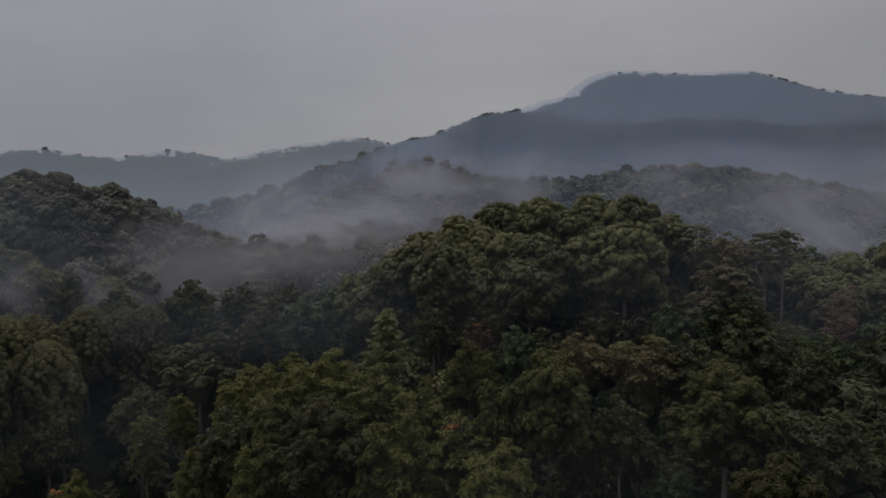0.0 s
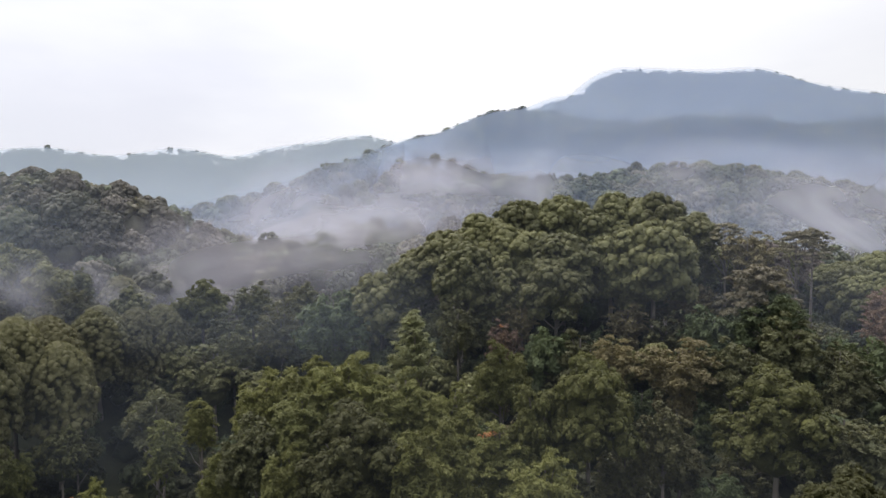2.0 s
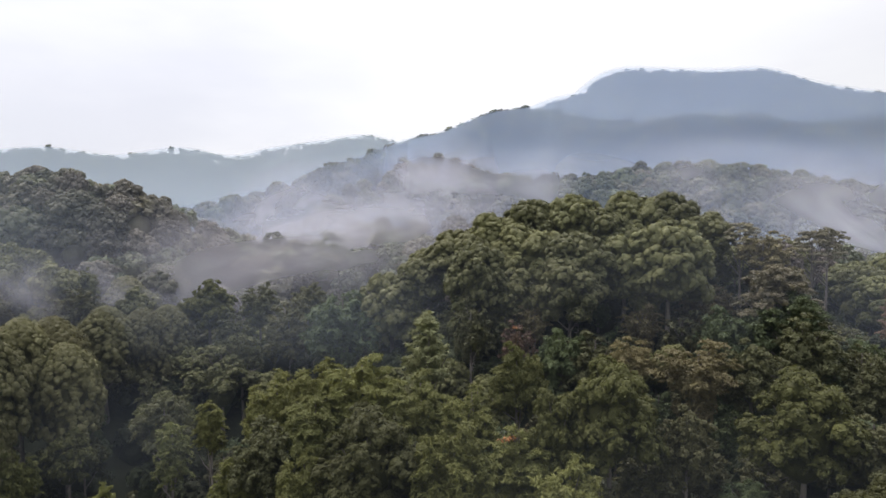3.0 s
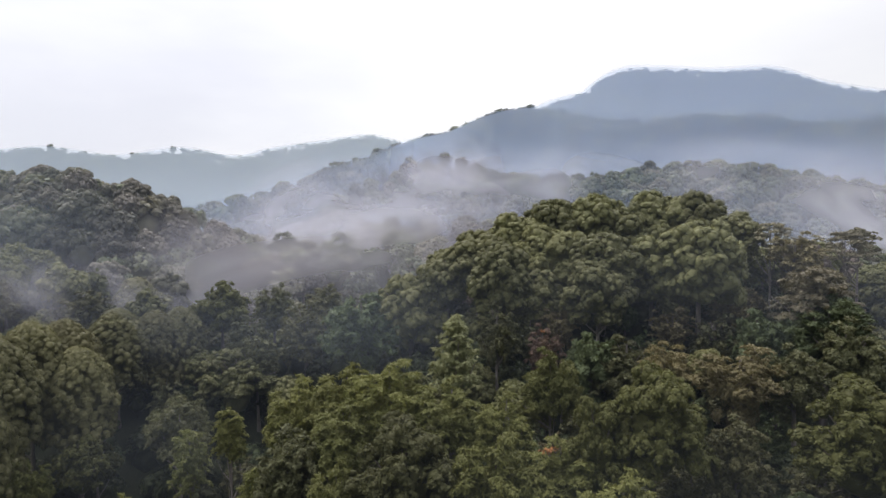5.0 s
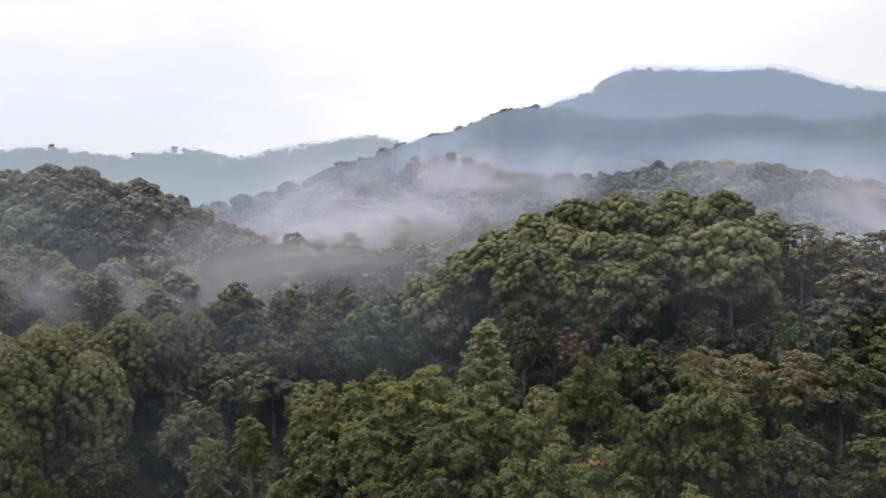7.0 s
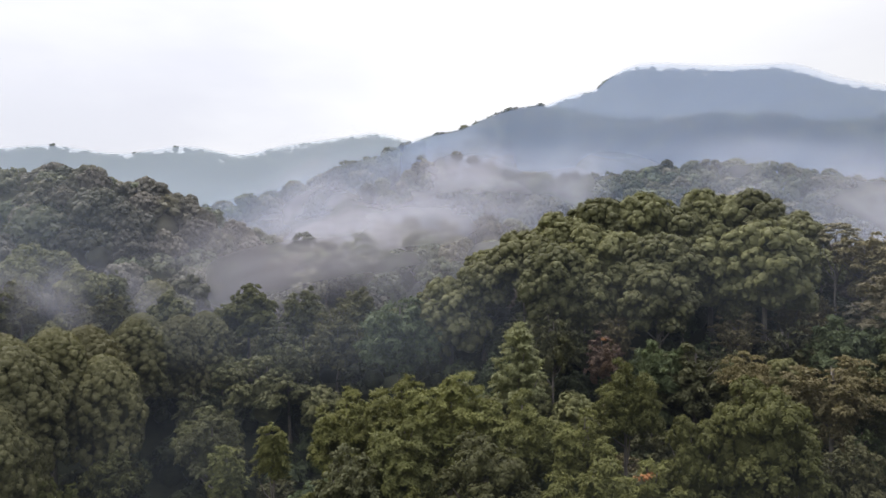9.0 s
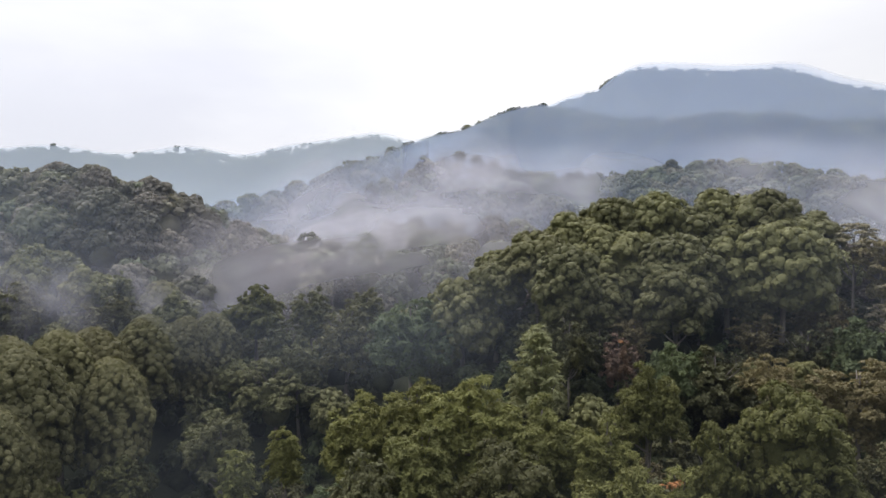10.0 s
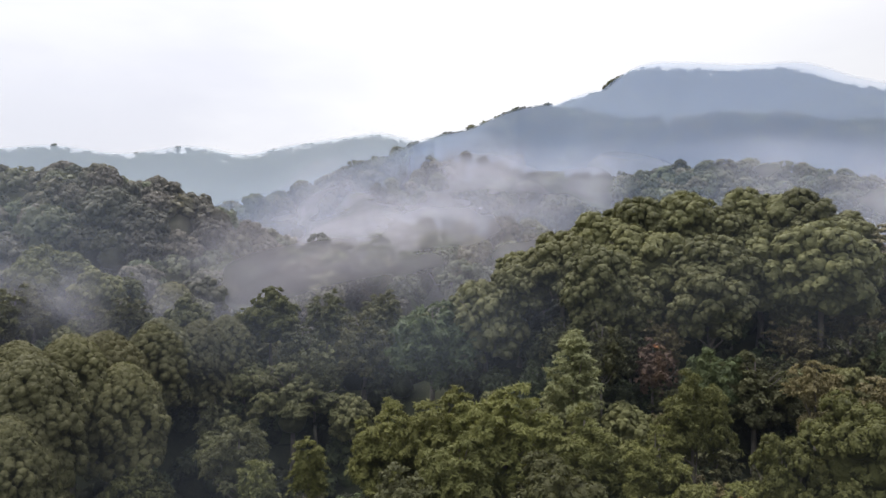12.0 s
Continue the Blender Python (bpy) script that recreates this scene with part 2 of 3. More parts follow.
hill(-60, 300, 2.1, 40, 30, 0)
hill(250, 450, 0.2, 60, 50, 0)
hill(170, 470, -16.6, 50, 40, 0)
hill(100, 375, -12.3, 60, 20, 0)
hill(200, 375, -24.1, 60, 20, 0)
hill(-40, 200, 2.5, 30, 14, 0)
hill(-20, 300, -4.0, 30, 20, 0)


def ground_height(x, y):
    x, y = np.asarray(x, float), np.asarray(y, float)
    s = np.clip((y - 120) / 580, 0, 1)
    z = 10 + 55 * s * s * (3 - 2 * s)
    for cx, cy, height, along, across, a in HILLS:
        dx, dy = x - cx, y - cy
        u, v = (dx * math.cos(a) + dy * math.sin(a)) / along, (dy * math.cos(a) - dx * math.sin(a)) / across
        z = z + height * np.exp(-0.5 * (u * u + v * v))
    return z


def mesh_from(name, verts, faces, mat, smooth=False, attribute=None, values=None):
    me = bpy.data.meshes.new(name)
    verts, faces = np.asarray(verts, np.float32), np.asarray(faces, np.int32)
    n, k = faces.shape
    me.vertices.add(len(verts))
    me.vertices.foreach_set("co", verts.ravel())
    me.loops.add(n * k)
    me.loops.foreach_set("vertex_index", faces.ravel())
    me.polygons.add(n)
    me.polygons.foreach_set("loop_start", np.arange(0, n * k, k, dtype=np.int32))
    me.update(calc_edges=True)
    me.polygons.foreach_set("use_smooth", np.full(n, smooth))
    if attribute:
        at = me.attributes.new(attribute, "FLOAT", "POINT")
        at.data.foreach_set("value", np.asarray(values, np.float32))
    me.materials.append(mat)
    me.update()
    return me


def grid_faces(nu, nv):
    i, j = np.meshgrid(np.arange(nu - 1), np.arange(nv - 1), indexing="ij")
    a = (i * nv + j).ravel()
    return np.stack([a, a + nv, a + nv + 1, a + 1], -1)


def make_ground():
    # close rows near the path, wide ones towards the horizon
    xs = np.concatenate([-np.geomspace(4500, 420, 26), np.linspace(-400, 400, 161), np.geomspace(420, 4500, 26)])
    ys = np.concatenate([-np.geomspace(4500, 120, 26), np.linspace(-100, 900, 201), np.geomspace(912, 4700, 40)])
    gx, gy = np.meshgrid(xs, ys, indexing="ij")
    z = ground_height(gx, gy)
    z = z + 0.5 * np.sin(gx * 0.31 + 1.3 * np.sin(gy * 0.17)) * np.cos(gy * 0.27)
    v = np.stack([gx, gy, z], -1).reshape(-1, 3)
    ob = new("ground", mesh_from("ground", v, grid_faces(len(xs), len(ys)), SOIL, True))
    tagged(ob, "dark leaf-littered forest floor over rolling hills", "ground", kind="structure")


make_ground()


# ---- trees ----
def unit(v):
    return v / np.maximum(np.linalg.norm(v, axis=-1, keepdims=True), 1e-9)


T = (1 + 5 ** 0.5) / 2
ICO_V = unit(np.array([(-1, T, 0), (1, T, 0), (-1, -T, 0), (1, -T, 0), (0, -1, T), (0, 1, T), (0, -1, -T), (0, 1, -T), (T, 0, -1), (T, 0, 1), (-T, 0, -1), (-T, 0, 1)], float))
ICO_F = np.array([(i, j, k) for i in range(12) for j in range(i + 1, 12) for k in range(j + 1, 12)
                  if max(np.linalg.norm(ICO_V[i] - ICO_V[j]), np.linalg.norm(ICO_V[j] - ICO_V[k]), np.linalg.norm(ICO_V[i] - ICO_V[k])) < 1.2])


def outward(v, f):
    n = np.cross(v[f[:, 1]] - v[f[:, 0]], v[f[:, 2]] - v[f[:, 0]])
    turned = (n * v[f[:, 0]]).sum(1) < 0
    f[turned] = f[turned][:, ::-1]
    return f


ICO_F = outward(ICO_V, ICO_F)


def finer(v, f):
    v, mid, out = list(v), {}, []
    for a, b, c in f:
        m = []
        for p, q in ((a, b), (b, c), (c, a)):
            key = (min(p, q), max(p, q))
            if key not in mid:
                mid[key] = len(v)
                v.append(unit(v[p] + v[q]))
            m.append(mid[key])
        out += [(a, m[0], m[2]), (b, m[1], m[0]), (c, m[2], m[1]), tuple(m)]
    return np.array(v), np.array(out)


FINE_V, FINE_F = finer(ICO_V, ICO_F)


class Crown:
    """The leafy clumps of a crown of radius about 1 whose top is near z = 0: centre, upper side, long direction and three half-sizes each."""

    def __init__(self, rng):
        self.rng, self.rows = rng, []

    def head(self, c, n, u, ru, rv, rn):
        self.rows.append((*c, *n, *u, ru, rv, rn))

    def dome(self, c, r, count, size, flat=0.75, low=-0.3, up=0.5, tall=1.0):
        """Small rounded clumps over a limb's dome."""
        rng = self.rng
        turn = rng.uniform(0, 6.28)
        for i in range(count):
            w = 1 - (1 - low) * (i + 0.5) / count
            a, q = i * 2.39996 + turn, math.sqrt(max(0.0, 1 - w * w))
            o = np.array([q * math.cos(a), q * math.sin(a), w]) + rng.normal(0, 0.12, 3)
            s = size * rng.uniform(0.7, 1.35)
            n = o + np.array([0, 0, up])
            self.head(np.asarray(c) + o * r * np.array([1, 1, tall]), n, rng.normal(size=3), s, s * rng.uniform(0.8, 1.0), s * flat)

    def bough(self, start, out, count, length, size, droop=0.25, fan=0.8, wide=0.45, thick=0.22, lift=0.35):
        """Feathery sprays along a bough that grows outwards and bends down at its end."""
        rng = self.rng
        out = np.asarray(out, float)
        side = unit(np.cross(out, (0, 0, 1.0)))
        for i in range(count):
            f = (i + 0.6) / count
            a = (fan * (1.15 - 0.8 * f)) * (1 if i % 2 else -1) + rng.normal(0, 0.25)
            u = out * math.cos(a) + side * math.sin(a) + np.array([0, 0, -droop * f + rng.normal(0, 0.12)])
            c = np.asarray(start) + out * length * f + u * size * 0.6 + np.array([0, 0, -droop * length * f * f + rng.normal(0, 0.03)])
            n = np.array([0, 0, 1.0]) + lift * out + rng.normal(0, 0.18, 3)
            s = size * rng.uniform(0.75, 1.25) * (1.1 - 0.3 * f)
            self.head(c, n, u, s, s * wide, s * thick)

    def made(self):
        t = np.array(self.rows)
        n, u = unit(t[:, 3:6]), t[:, 6:9]
        v = unit(np.cross(n, u))
        return t[:, :3], np.stack([np.cross(v, n), v, n], 1), t[:, 9:12]


def spiral(rng, count, low, spread=0.08):
    """Evenly scattered directions from straight up down to a lowest height."""
    turn = rng.uniform(0, 6.28)
    for i in range(count):
        w = 1 - (1 - low) * (i + 0.5) / count
        a, q = i * 2.39996 + turn, math.sqrt(max(0.0, 1 - w * w))
        yield np.array([q * math.cos(a), q * math.sin(a), w]) + rng.normal(0, spread, 3)


def clumps_of(kind, rng, detail):
    """The clumps of a crown by kind, and the balls of dense shade within it."""
    k, shade = Crown(rng), []
    few = (1.0, 0.85, 0.52)[detail]
    if kind in ("puff", "rusty"):
        for o in spiral(rng, 25, -0.85, 0.07):
            r = rng.uniform(0.25, 0.36)
            c = np.array([0, 0, -0.98]) + o * np.array([0.70, 0.70, 0.74]) * rng.uniform(0.88, 1.05)
            k.dome(c, r * 0.84, int(22 * few), (0.36, 0.38, 0.46)[detail] * r, 0.66, -0.45, 0.40, 0.85)
            shade.append((*c, r * 0.70))
        shade += [(0, 0, -0.95, 0.58)]
    elif kind == "column":
        # overlapping scales of foliage over a tall, slightly lobed dome
        n, ph = int(420 * few), rng.uniform(0, 6, 4)
        for i in range(n):
            f = (i + 0.5) / n
            a, h = i * 2.39996 + rng.uniform(-0.15, 0.15), 2.45 * f ** 1.15
            lobe = 1 + 0.09 * math.sin(3 * a + ph[0] + 2.1 * h) + 0.07 * math.sin(5 * a + ph[1] - 3.3 * h) + 0.05 * math.sin(7 * h + ph[2])
            d = 0.92 * min(1.0, (f * 2.0) ** 0.58) * lobe
            q, s = np.array([math.cos(a), math.sin(a), 0]), rng.uniform(0.105, 0.17) * (1.0, 1.05, 1.3)[detail]
            k.head(q * d + np.array([0, 0, -0.1 - h]), q + np.array([0, 0, 1.5 * max(0.0, 1 - f * 2.2) + 0.45]), rng.normal(size=3), s, s * 0.92, s * 0.72)
        shade += [(0, 0, -0.6, 0.34), (0, 0, -1.0, 0.56), (0, 0, -1.5, 0.70), (0, 0, -2.1, 0.70)]
    elif kind == "round":
        for o in spiral(rng, 24, -0.75, 0.12):
            r = rng.uniform(0.19, 0.31)
            c = np.array([0, 0, -1.0]) + o * np.array([0.74, 0.74, 0.78]) * rng.uniform(0.82, 1.08)
            k.dome(c, r, int(13 * few), 0.40 * r, 0.62, -0.45, 0.75, 0.8)
            shade.append((*c, r * 0.72))
        shade += [(0, 0, -1.0, 0.52), (0, 0, -1.45, 0.4)]
    elif kind == "pale":
        for o in spiral(rng, 22, -0.55, 0.14):
            r = rng.uniform(0.17, 0.29)
            c = np.array([0, 0, -0.95]) + o * np.array([0.76, 0.76, 0.74]) * rng.uniform(0.78, 1.08)
            k.dome(c, r, int(12 * few), 0.42 * r, 0.42, -0.3, 1.2, 0.7)
            shade.append((*c, r * 0.55))
        shade += [(0, 0, -1.05, 0.48), (0, 0, -1.5, 0.36)]
    elif kind in ("bright", "slender", "fern", "deep", "red", "brown", "spire"):
        # leaders, boughs on each, depth, reach, bend, size and thickness of the sprays, rise
        leaders, n, tall, wide, droop, size, thick, rise = {
            "bright": (7, 10, 1.15, 0.50, 0.40, 0.115, 0.30, 0.55), "slender": (4, 16, 2.0, 0.46, 0.80, 0.115, 0.34, 0.25),
            "fern": (7, 9, 1.0, 0.52, 0.25, 0.120, 0.26, 0.45), "deep": (6, 9, 1.2, 0.50, 0.30, 0.120, 0.45, 0.35),
            "red": (5, 8, 1.2, 0.46, 0.25, 0.11, 0.30, 0.45), "brown": (7, 7, 0.7, 0.50, 0.12, 0.115, 0.24, 0.40), "spire": (3, 22, 2.0, 0.80, 0.02, 0.125, 0.26, 0.95)}[kind]
        turn = rng.uniform(0, 6.28)
        for j in range(leaders):
            g = turn + j * 2.39996 + rng.uniform(-0.4, 0.4)
            away = {"spire": 0.22 * (j > 0), "slender": 0.35 * (j > 0)}.get(kind, 0.25 if j == 0 else 0.54) * rng.uniform(0.75, 1.15)
            foot = np.array([away * math.cos(g), away * math.sin(g), -0.05 - (0 if j == 0 else rng.uniform(0.0, 0.38) + 0.25 * away + 0.12 * (j > 4))])
            for i in range(n):
                f = (i + 0.4) / n
                a, h = i * 2.39996 + rng.uniform(-0.5, 0.5) + j, tall * f ** 1.1 + rng.uniform(-0.06, 0.06)
                profile = min(1.0, 0.12 + 1.25 * f) if kind == "spire" else math.sqrt(min(1.0, 0.05 + 1.5 * f))
                reach = wide * profile * rng.uniform(0.7, 1.15)
                up = rise * (1.3 - f)
                out = unit(np.array([math.cos(a), math.sin(a), up]))
                start = foot + np.array([0, 0, -h - up * reach * 0.5]) + out * reach * 0.18
                k.bough(start, out, max(2, int((2.5 + 7 * reach) * few + 0.5)), reach * 0.75, size, droop, 0.95, 0.55, thick, 0.35)
            if kind != "spire":
                s = {"brown": 0.55, "slender": 0.7, "red": 0.8}.get(kind, 1.0) * wide
                for down, r in ((0.42, 0.52 * s), (0.8, 0.70 * s)):
                    k.dome(foot - np.array([0, 0, down * tall]), 0.75 * r, 5, 0.42 * r, 0.8, -0.5, 0.2)
        if kind != "spire":
            k.dome((0, 0, -1.1), 0.28, 6, 0.2, 0.8, -0.6, 0.2)
            k.dome((0, 0, -1.6), 0.30, 6, 0.2, 0.8, -0.6, 0.2)
    elif kind == "umbrella":
        for i in range(22):
            f = i / 21
            a, h = i * 2.4 + rng.uniform(-0.4, 0.4), 1.15 * f ** 1.2
            d = (0.08 + 0.84 * f ** 0.5) * rng.uniform(0.7, 1.1)
            c = np.array([d * math.cos(a), d * math.sin(a), -0.12 - h])
            for j in range(int(9 * few)):
                b, q = rng.uniform(0, 6.28), 0.25 * math.sqrt(rng.random())
                s = rng.uniform(0.075, 0.13)
                k.head(c + np.array([q * math.cos(b), q * math.sin(b), rng.normal(0, 0.025) - 0.5 * q * q]), (0.3 * math.cos(a), 0.3 * math.sin(a), 1.0), rng.normal(size=3), s, s * 0.8, s * 0.38)
    return (*k.made(), np.array(shade).reshape(-1, 4))


def leaf_cloud(rng, clumps, count, cover, reach=1.8, jitter=0.35, fan=0.9, ragged=0.12, corners=3, heart=0.84, slim=0.42, lean=0.22, shade_fine=True):
    """A number of leaf sprays over the clumps, as slim pointed blades that point down each clump's dome, and a dense heart in each clump."""
    c, axes, r = clumps[:3]
    area = r[:, 0] * r[:, 1] + 0.5 * r[:, 2] * (r[:, 0] + r[:, 1])
    want = int(count * 2.2)
    who = rng.choice(len(c), want, p=area / area.sum())
    w = rng.uniform(math.cos(reach), 1.0, want)
    a, q = rng.uniform(0, 2 * math.pi, want), np.sqrt(1 - w * w)
    ball = np.stack([q * np.cos(a), q * np.sin(a), w], 1)
    slope = np.stack([w * np.cos(a), w * np.sin(a), -q], 1)
    ax, rr = axes[who], r[who]
    p = c[who] + np.einsum("ij,ijk->ik", ball * rr * rng.uniform(1 - ragged, 1 + 0.8 * ragged, (want, 1)), ax)
    nrm = unit(np.einsum("ij,ijk->ik", ball / rr, ax))
    way = unit(np.einsum("ij,ijk->ik", slope * rr, ax))
    # leave out what lies deep inside another clump
    inside = np.zeros(want, bool)
    reach_in = 0.80 * np.cbrt(r.prod(1))
    for i in range(len(c)):
        d = p - c[i]
        inside |= ((d * d).sum(1) < reach_in[i] ** 2) & (who != i)
    share = 1 - inside.mean()
    p, nrm, way = (v[~inside][:count] for v in (p, nrm, way))
    size = math.sqrt(cover * share * 2 * math.pi * area.sum() / len(p) / (0.5 * slim if corners == 3 else 0.62 * slim))
    nrm = unit(nrm + rng.normal(size=p.shape) * jitter + np.array([0, 0, 0.15]))
    t1 = way * fan + rng.normal(size=p.shape) * 0.45
    t1 = unit(t1 - nrm * (t1 * nrm).sum(1, keepdims=True))
    t2 = np.cross(nrm, t1)
    s = size * rng.uniform(0.6, 1.4, len(p))[:, None]
    tip = p + t1 * s * 0.6 + nrm * s * lean
    if corners == 4:
        blades = np.stack([p - t1 * s * 0.5, p - t2 * s * slim * 0.5 + nrm * s * 0.05, tip, p + t2 * s * slim * 0.5 + nrm * s * 0.05], 1)
    else:
        blades = np.stack([p - t1 * s * 0.4 - t2 * s * slim * 0.5, p - t1 * s * 0.4 + t2 * s * slim * 0.5, tip], 1)
    hearts = []
    if heart:
        o = ICO_V * np.where(ICO_V[:, 2:] < 0, np.array([1, 1, 0.55]), 1.0)
        local = o[None] * (r * heart)[:, None] * rng.uniform(0.88, 1.10, (len(c), len(o), 1))
        hearts = c[:, None] + np.einsum("nij,njk->nik", local, axes)
        hearts = [hearts]
        if len(clumps) > 3 and len(clumps[3]):
            s = clumps[3]
            base = FINE_V if shade_fine else ICO_V
            hearts.append(s[:, None, :3] + base[None] * s[:, 3][:, None, None] * rng.uniform(0.93, 1.05, (len(s), len(base), 1)))
    return blades, hearts


def join_cloud(name, blades, hearts, mat, tint=None):
    n, k = blades.shape[:2]
    v = blades.reshape(-1, 3)
    tri = [np.zeros((0, 3), int)]
    for h in hearts:
        size = h.shape[1]
        ball = ICO_F if size == 12 else FINE_F
        tri.append((ball[None] + (np.arange(len(h)) * size)[:, None, None]).reshape(-1, 3) + len(v))
        v = np.concatenate([v, h.reshape(-1, 3)])
    tri = np.concatenate(tri)
    me = bpy.data.meshes.new(name)
    me.vertices.add(len(v))
    me.vertices.foreach_set("co", np.asarray(v, np.float32).ravel())
    loops = np.concatenate([np.arange(n * k), tri.ravel()]).astype(np.int32)
    me.loops.add(len(loops))
    me.loops.foreach_set("vertex_index", loops)
    me.polygons.add(n + len(tri))
    me.polygons.foreach_set("loop_start", np.concatenate([np.arange(n) * k, n * k + np.arange(len(tri)) * 3]).astype(np.int32))
    me.update(calc_edges=True)
    me.polygons.foreach_set("use_smooth", np.arange(n + len(tri)) >= n)
    if tint is not None:
        at = me.attributes.new("tint", "FLOAT", "POINT")
        at.data.foreach_set("value", np.asarray(tint, np.float32))
    me.materials.append(mat)
    me.update()
    return me


def tube(path, radii, sides=7):
    path = np.asarray(path, float)
    v, f = [], []
    for i, (p, r) in enumerate(zip(path, radii)):
        t = unit(path[min(i + 1, len(path) - 1)] - path[max(i - 1, 0)])
        a = unit(np.cross(t, (0.31, 0.95, 0.05)))
        b = np.cross(t, a)
        for k in range(sides):
            g = 2 * math.pi * k / sides
            v.append(p + r * (a * math.cos(g) + b * math.sin(g)))
    for i in range(len(path) - 1):
        for k in range(sides):
            m = (k + 1) % sides
            f.append((i * sides + k, i * sides + m, (i + 1) * sides + m, (i + 1) * sides + k))
    return v, f


def trunk_mesh(name, rng, ends, height, apart):
    """A tapered, slightly bent trunk from z = -height to the crown, with limbs into the outer clumps; the crown's top is z = 0."""
    bend = rng.normal(0, 0.05, 2)
    z0, z1 = -height, -0.35
    path = [(bend[0] * math.sin(k * 2.1), bend[1] * math.sin(k * 1.7), z0 + (z1 - z0) * k) for k in np.linspace(0, 1, 7)]
    v, f = tube(path, np.linspace(0.075, 0.018, 7) * (1 + 0.35 * (np.arange(7) == 0)), 8)
    v, f, limbs = list(v), list(f), []
    order = rng.permutation(len(ends))[:9 if apart else 12]
    for i in order:
        end = ends[i]
        zs = min(z1, max(end[2] - 0.55 - 0.4 * rng.random(), z0 * 0.75))
        start = np.array([0, 0, zs])
        mid = start * 0.45 + end * 0.55 + np.array([0, 0, -0.08])
        lv, lf = tube([start, mid, end], [0.03, 0.02, 0.008], 5)
        if apart:
            limbs.append(mesh_from(name.replace("trunk", "branch"), lv, lf, BARK, True))
        else:
            f += [tuple(a + len(v) for a in q) for q in lf]
            v += lv
    return mesh_from(name, v, f, BARK, True), limbs


KINDS = {
    "bright": ("bright", "tall broadleaf tree with a feathery yellow-green crown"),
    "round": ("round", "large broadleaf tree with a rounded fresh green crown"),
    "pale": ("pale", "broadleaf tree with a pale grey-green leafy crown"),
    "deep": ("deep", "forest tree with a deep green layered crown"),
    "fern": ("fern", "broad forest tree with soft fern-like green foliage"),
    "slender": ("bright", "slender yellow-green tree with a bare pale trunk"),
    "puff": ("puff", "forest tree with a billowing olive-green domed crown"),
    "rusty": ("rusty", "forest tree with a domed grey-brown crown"),
    "column": ("column", "tall dense tree with drooping dark olive clumps"),
    "spire": ("spire", "pointed pale green tree standing above its neighbours"),
    "umbrella": ("umbrella", "flat-topped tree with thin greyish olive foliage"),
    "brown": ("brown", "spreading tree with dull brown-olive foliage"),
    "red": ("red", "small tree with dull reddish autumn leaves"),
}
# leaf sprays of a near crown, how much they cover, and their disorder, raggedness, slimness, lift, and the dense heart's size
LEAFAGE = {
    "bright": (14000, 0.85, 0.42, 0.25, 0.34, 0.25, 0.60),
    "slender": (9000, 0.9, 0.42, 0.25, 0.34, 0.25, 0.55),
    "round": (15000, 0.50, 0.34, 0.14, 0.55, 0.16, 0.86),
    "pale": (12000, 0.60, 0.40, 0.20, 0.60, 0.25, 0.74),
    "deep": (8500, 0.70, 0.38, 0.18, 0.50, 0.20, 0.74),
    "fern": (10000, 0.85, 0.40, 0.25, 0.36, 0.22, 0.60),
    "puff": (9500, 0.26, 0.24, 0.08, 0.62, 0.05, 1.0),
    "rusty": (9500, 0.26, 0.24, 0.08, 0.62, 0.05, 1.0),
    "column": (14000, 0.30, 0.24, 0.08, 0.55, 0.06, 1.0),
    "spire": (9000, 0.9, 0.45, 0.3, 0.36, 0.30, 0.45),
    "umbrella": (9000, 0.8, 0.35, 0.2, 0.50, 0.16, 0.65),
    "brown": (10000, 0.75, 0.40, 0.22, 0.48, 0.2, 0.55),
    "red": (8000, 0.75, 0.45, 0.25, 0.5, 0.2, 0.55),
}
MODELS = {}


def models(kind, detail):
    """Three crowns and trunks of a kind, of radius 1, for a level of detail: 0 near, 1 middle, 2 further."""
    if (kind, detail) not in MODELS:
        made = []
        for i in range(3):
            rng = np.random.default_rng(sum(map(ord, kind)) * 10 + detail * 100 + i)
            clumps = clumps_of(kind, rng, detail)
            count, cover, *more = LEAFAGE[kind]
            jitter, ragged, slim, lean, heart = more
            quads, hearts = leaf_cloud(rng, clumps, int(count * (1.0, 0.55, 0.28)[detail]), cover * (1.0, 1.1, 1.25)[detail], jitter=jitter, ragged=ragged, slim=slim, lean=lean, heart=heart, fan=0.35 if slim > 0.45 else 0.9, corners=3 if detail else 4)
            crown = join_cloud("crown_" + kind, quads, hearts, LEAF[KINDS[kind][0]])
            made.append((crown, *trunk_mesh("trunk_" + kind, rng, clumps[0], 4.2, detail == 0)))
        MODELS[kind, detail] = made
    return MODELS[kind, detail]


TREES = []
PICK = np.random.default_rng(11)


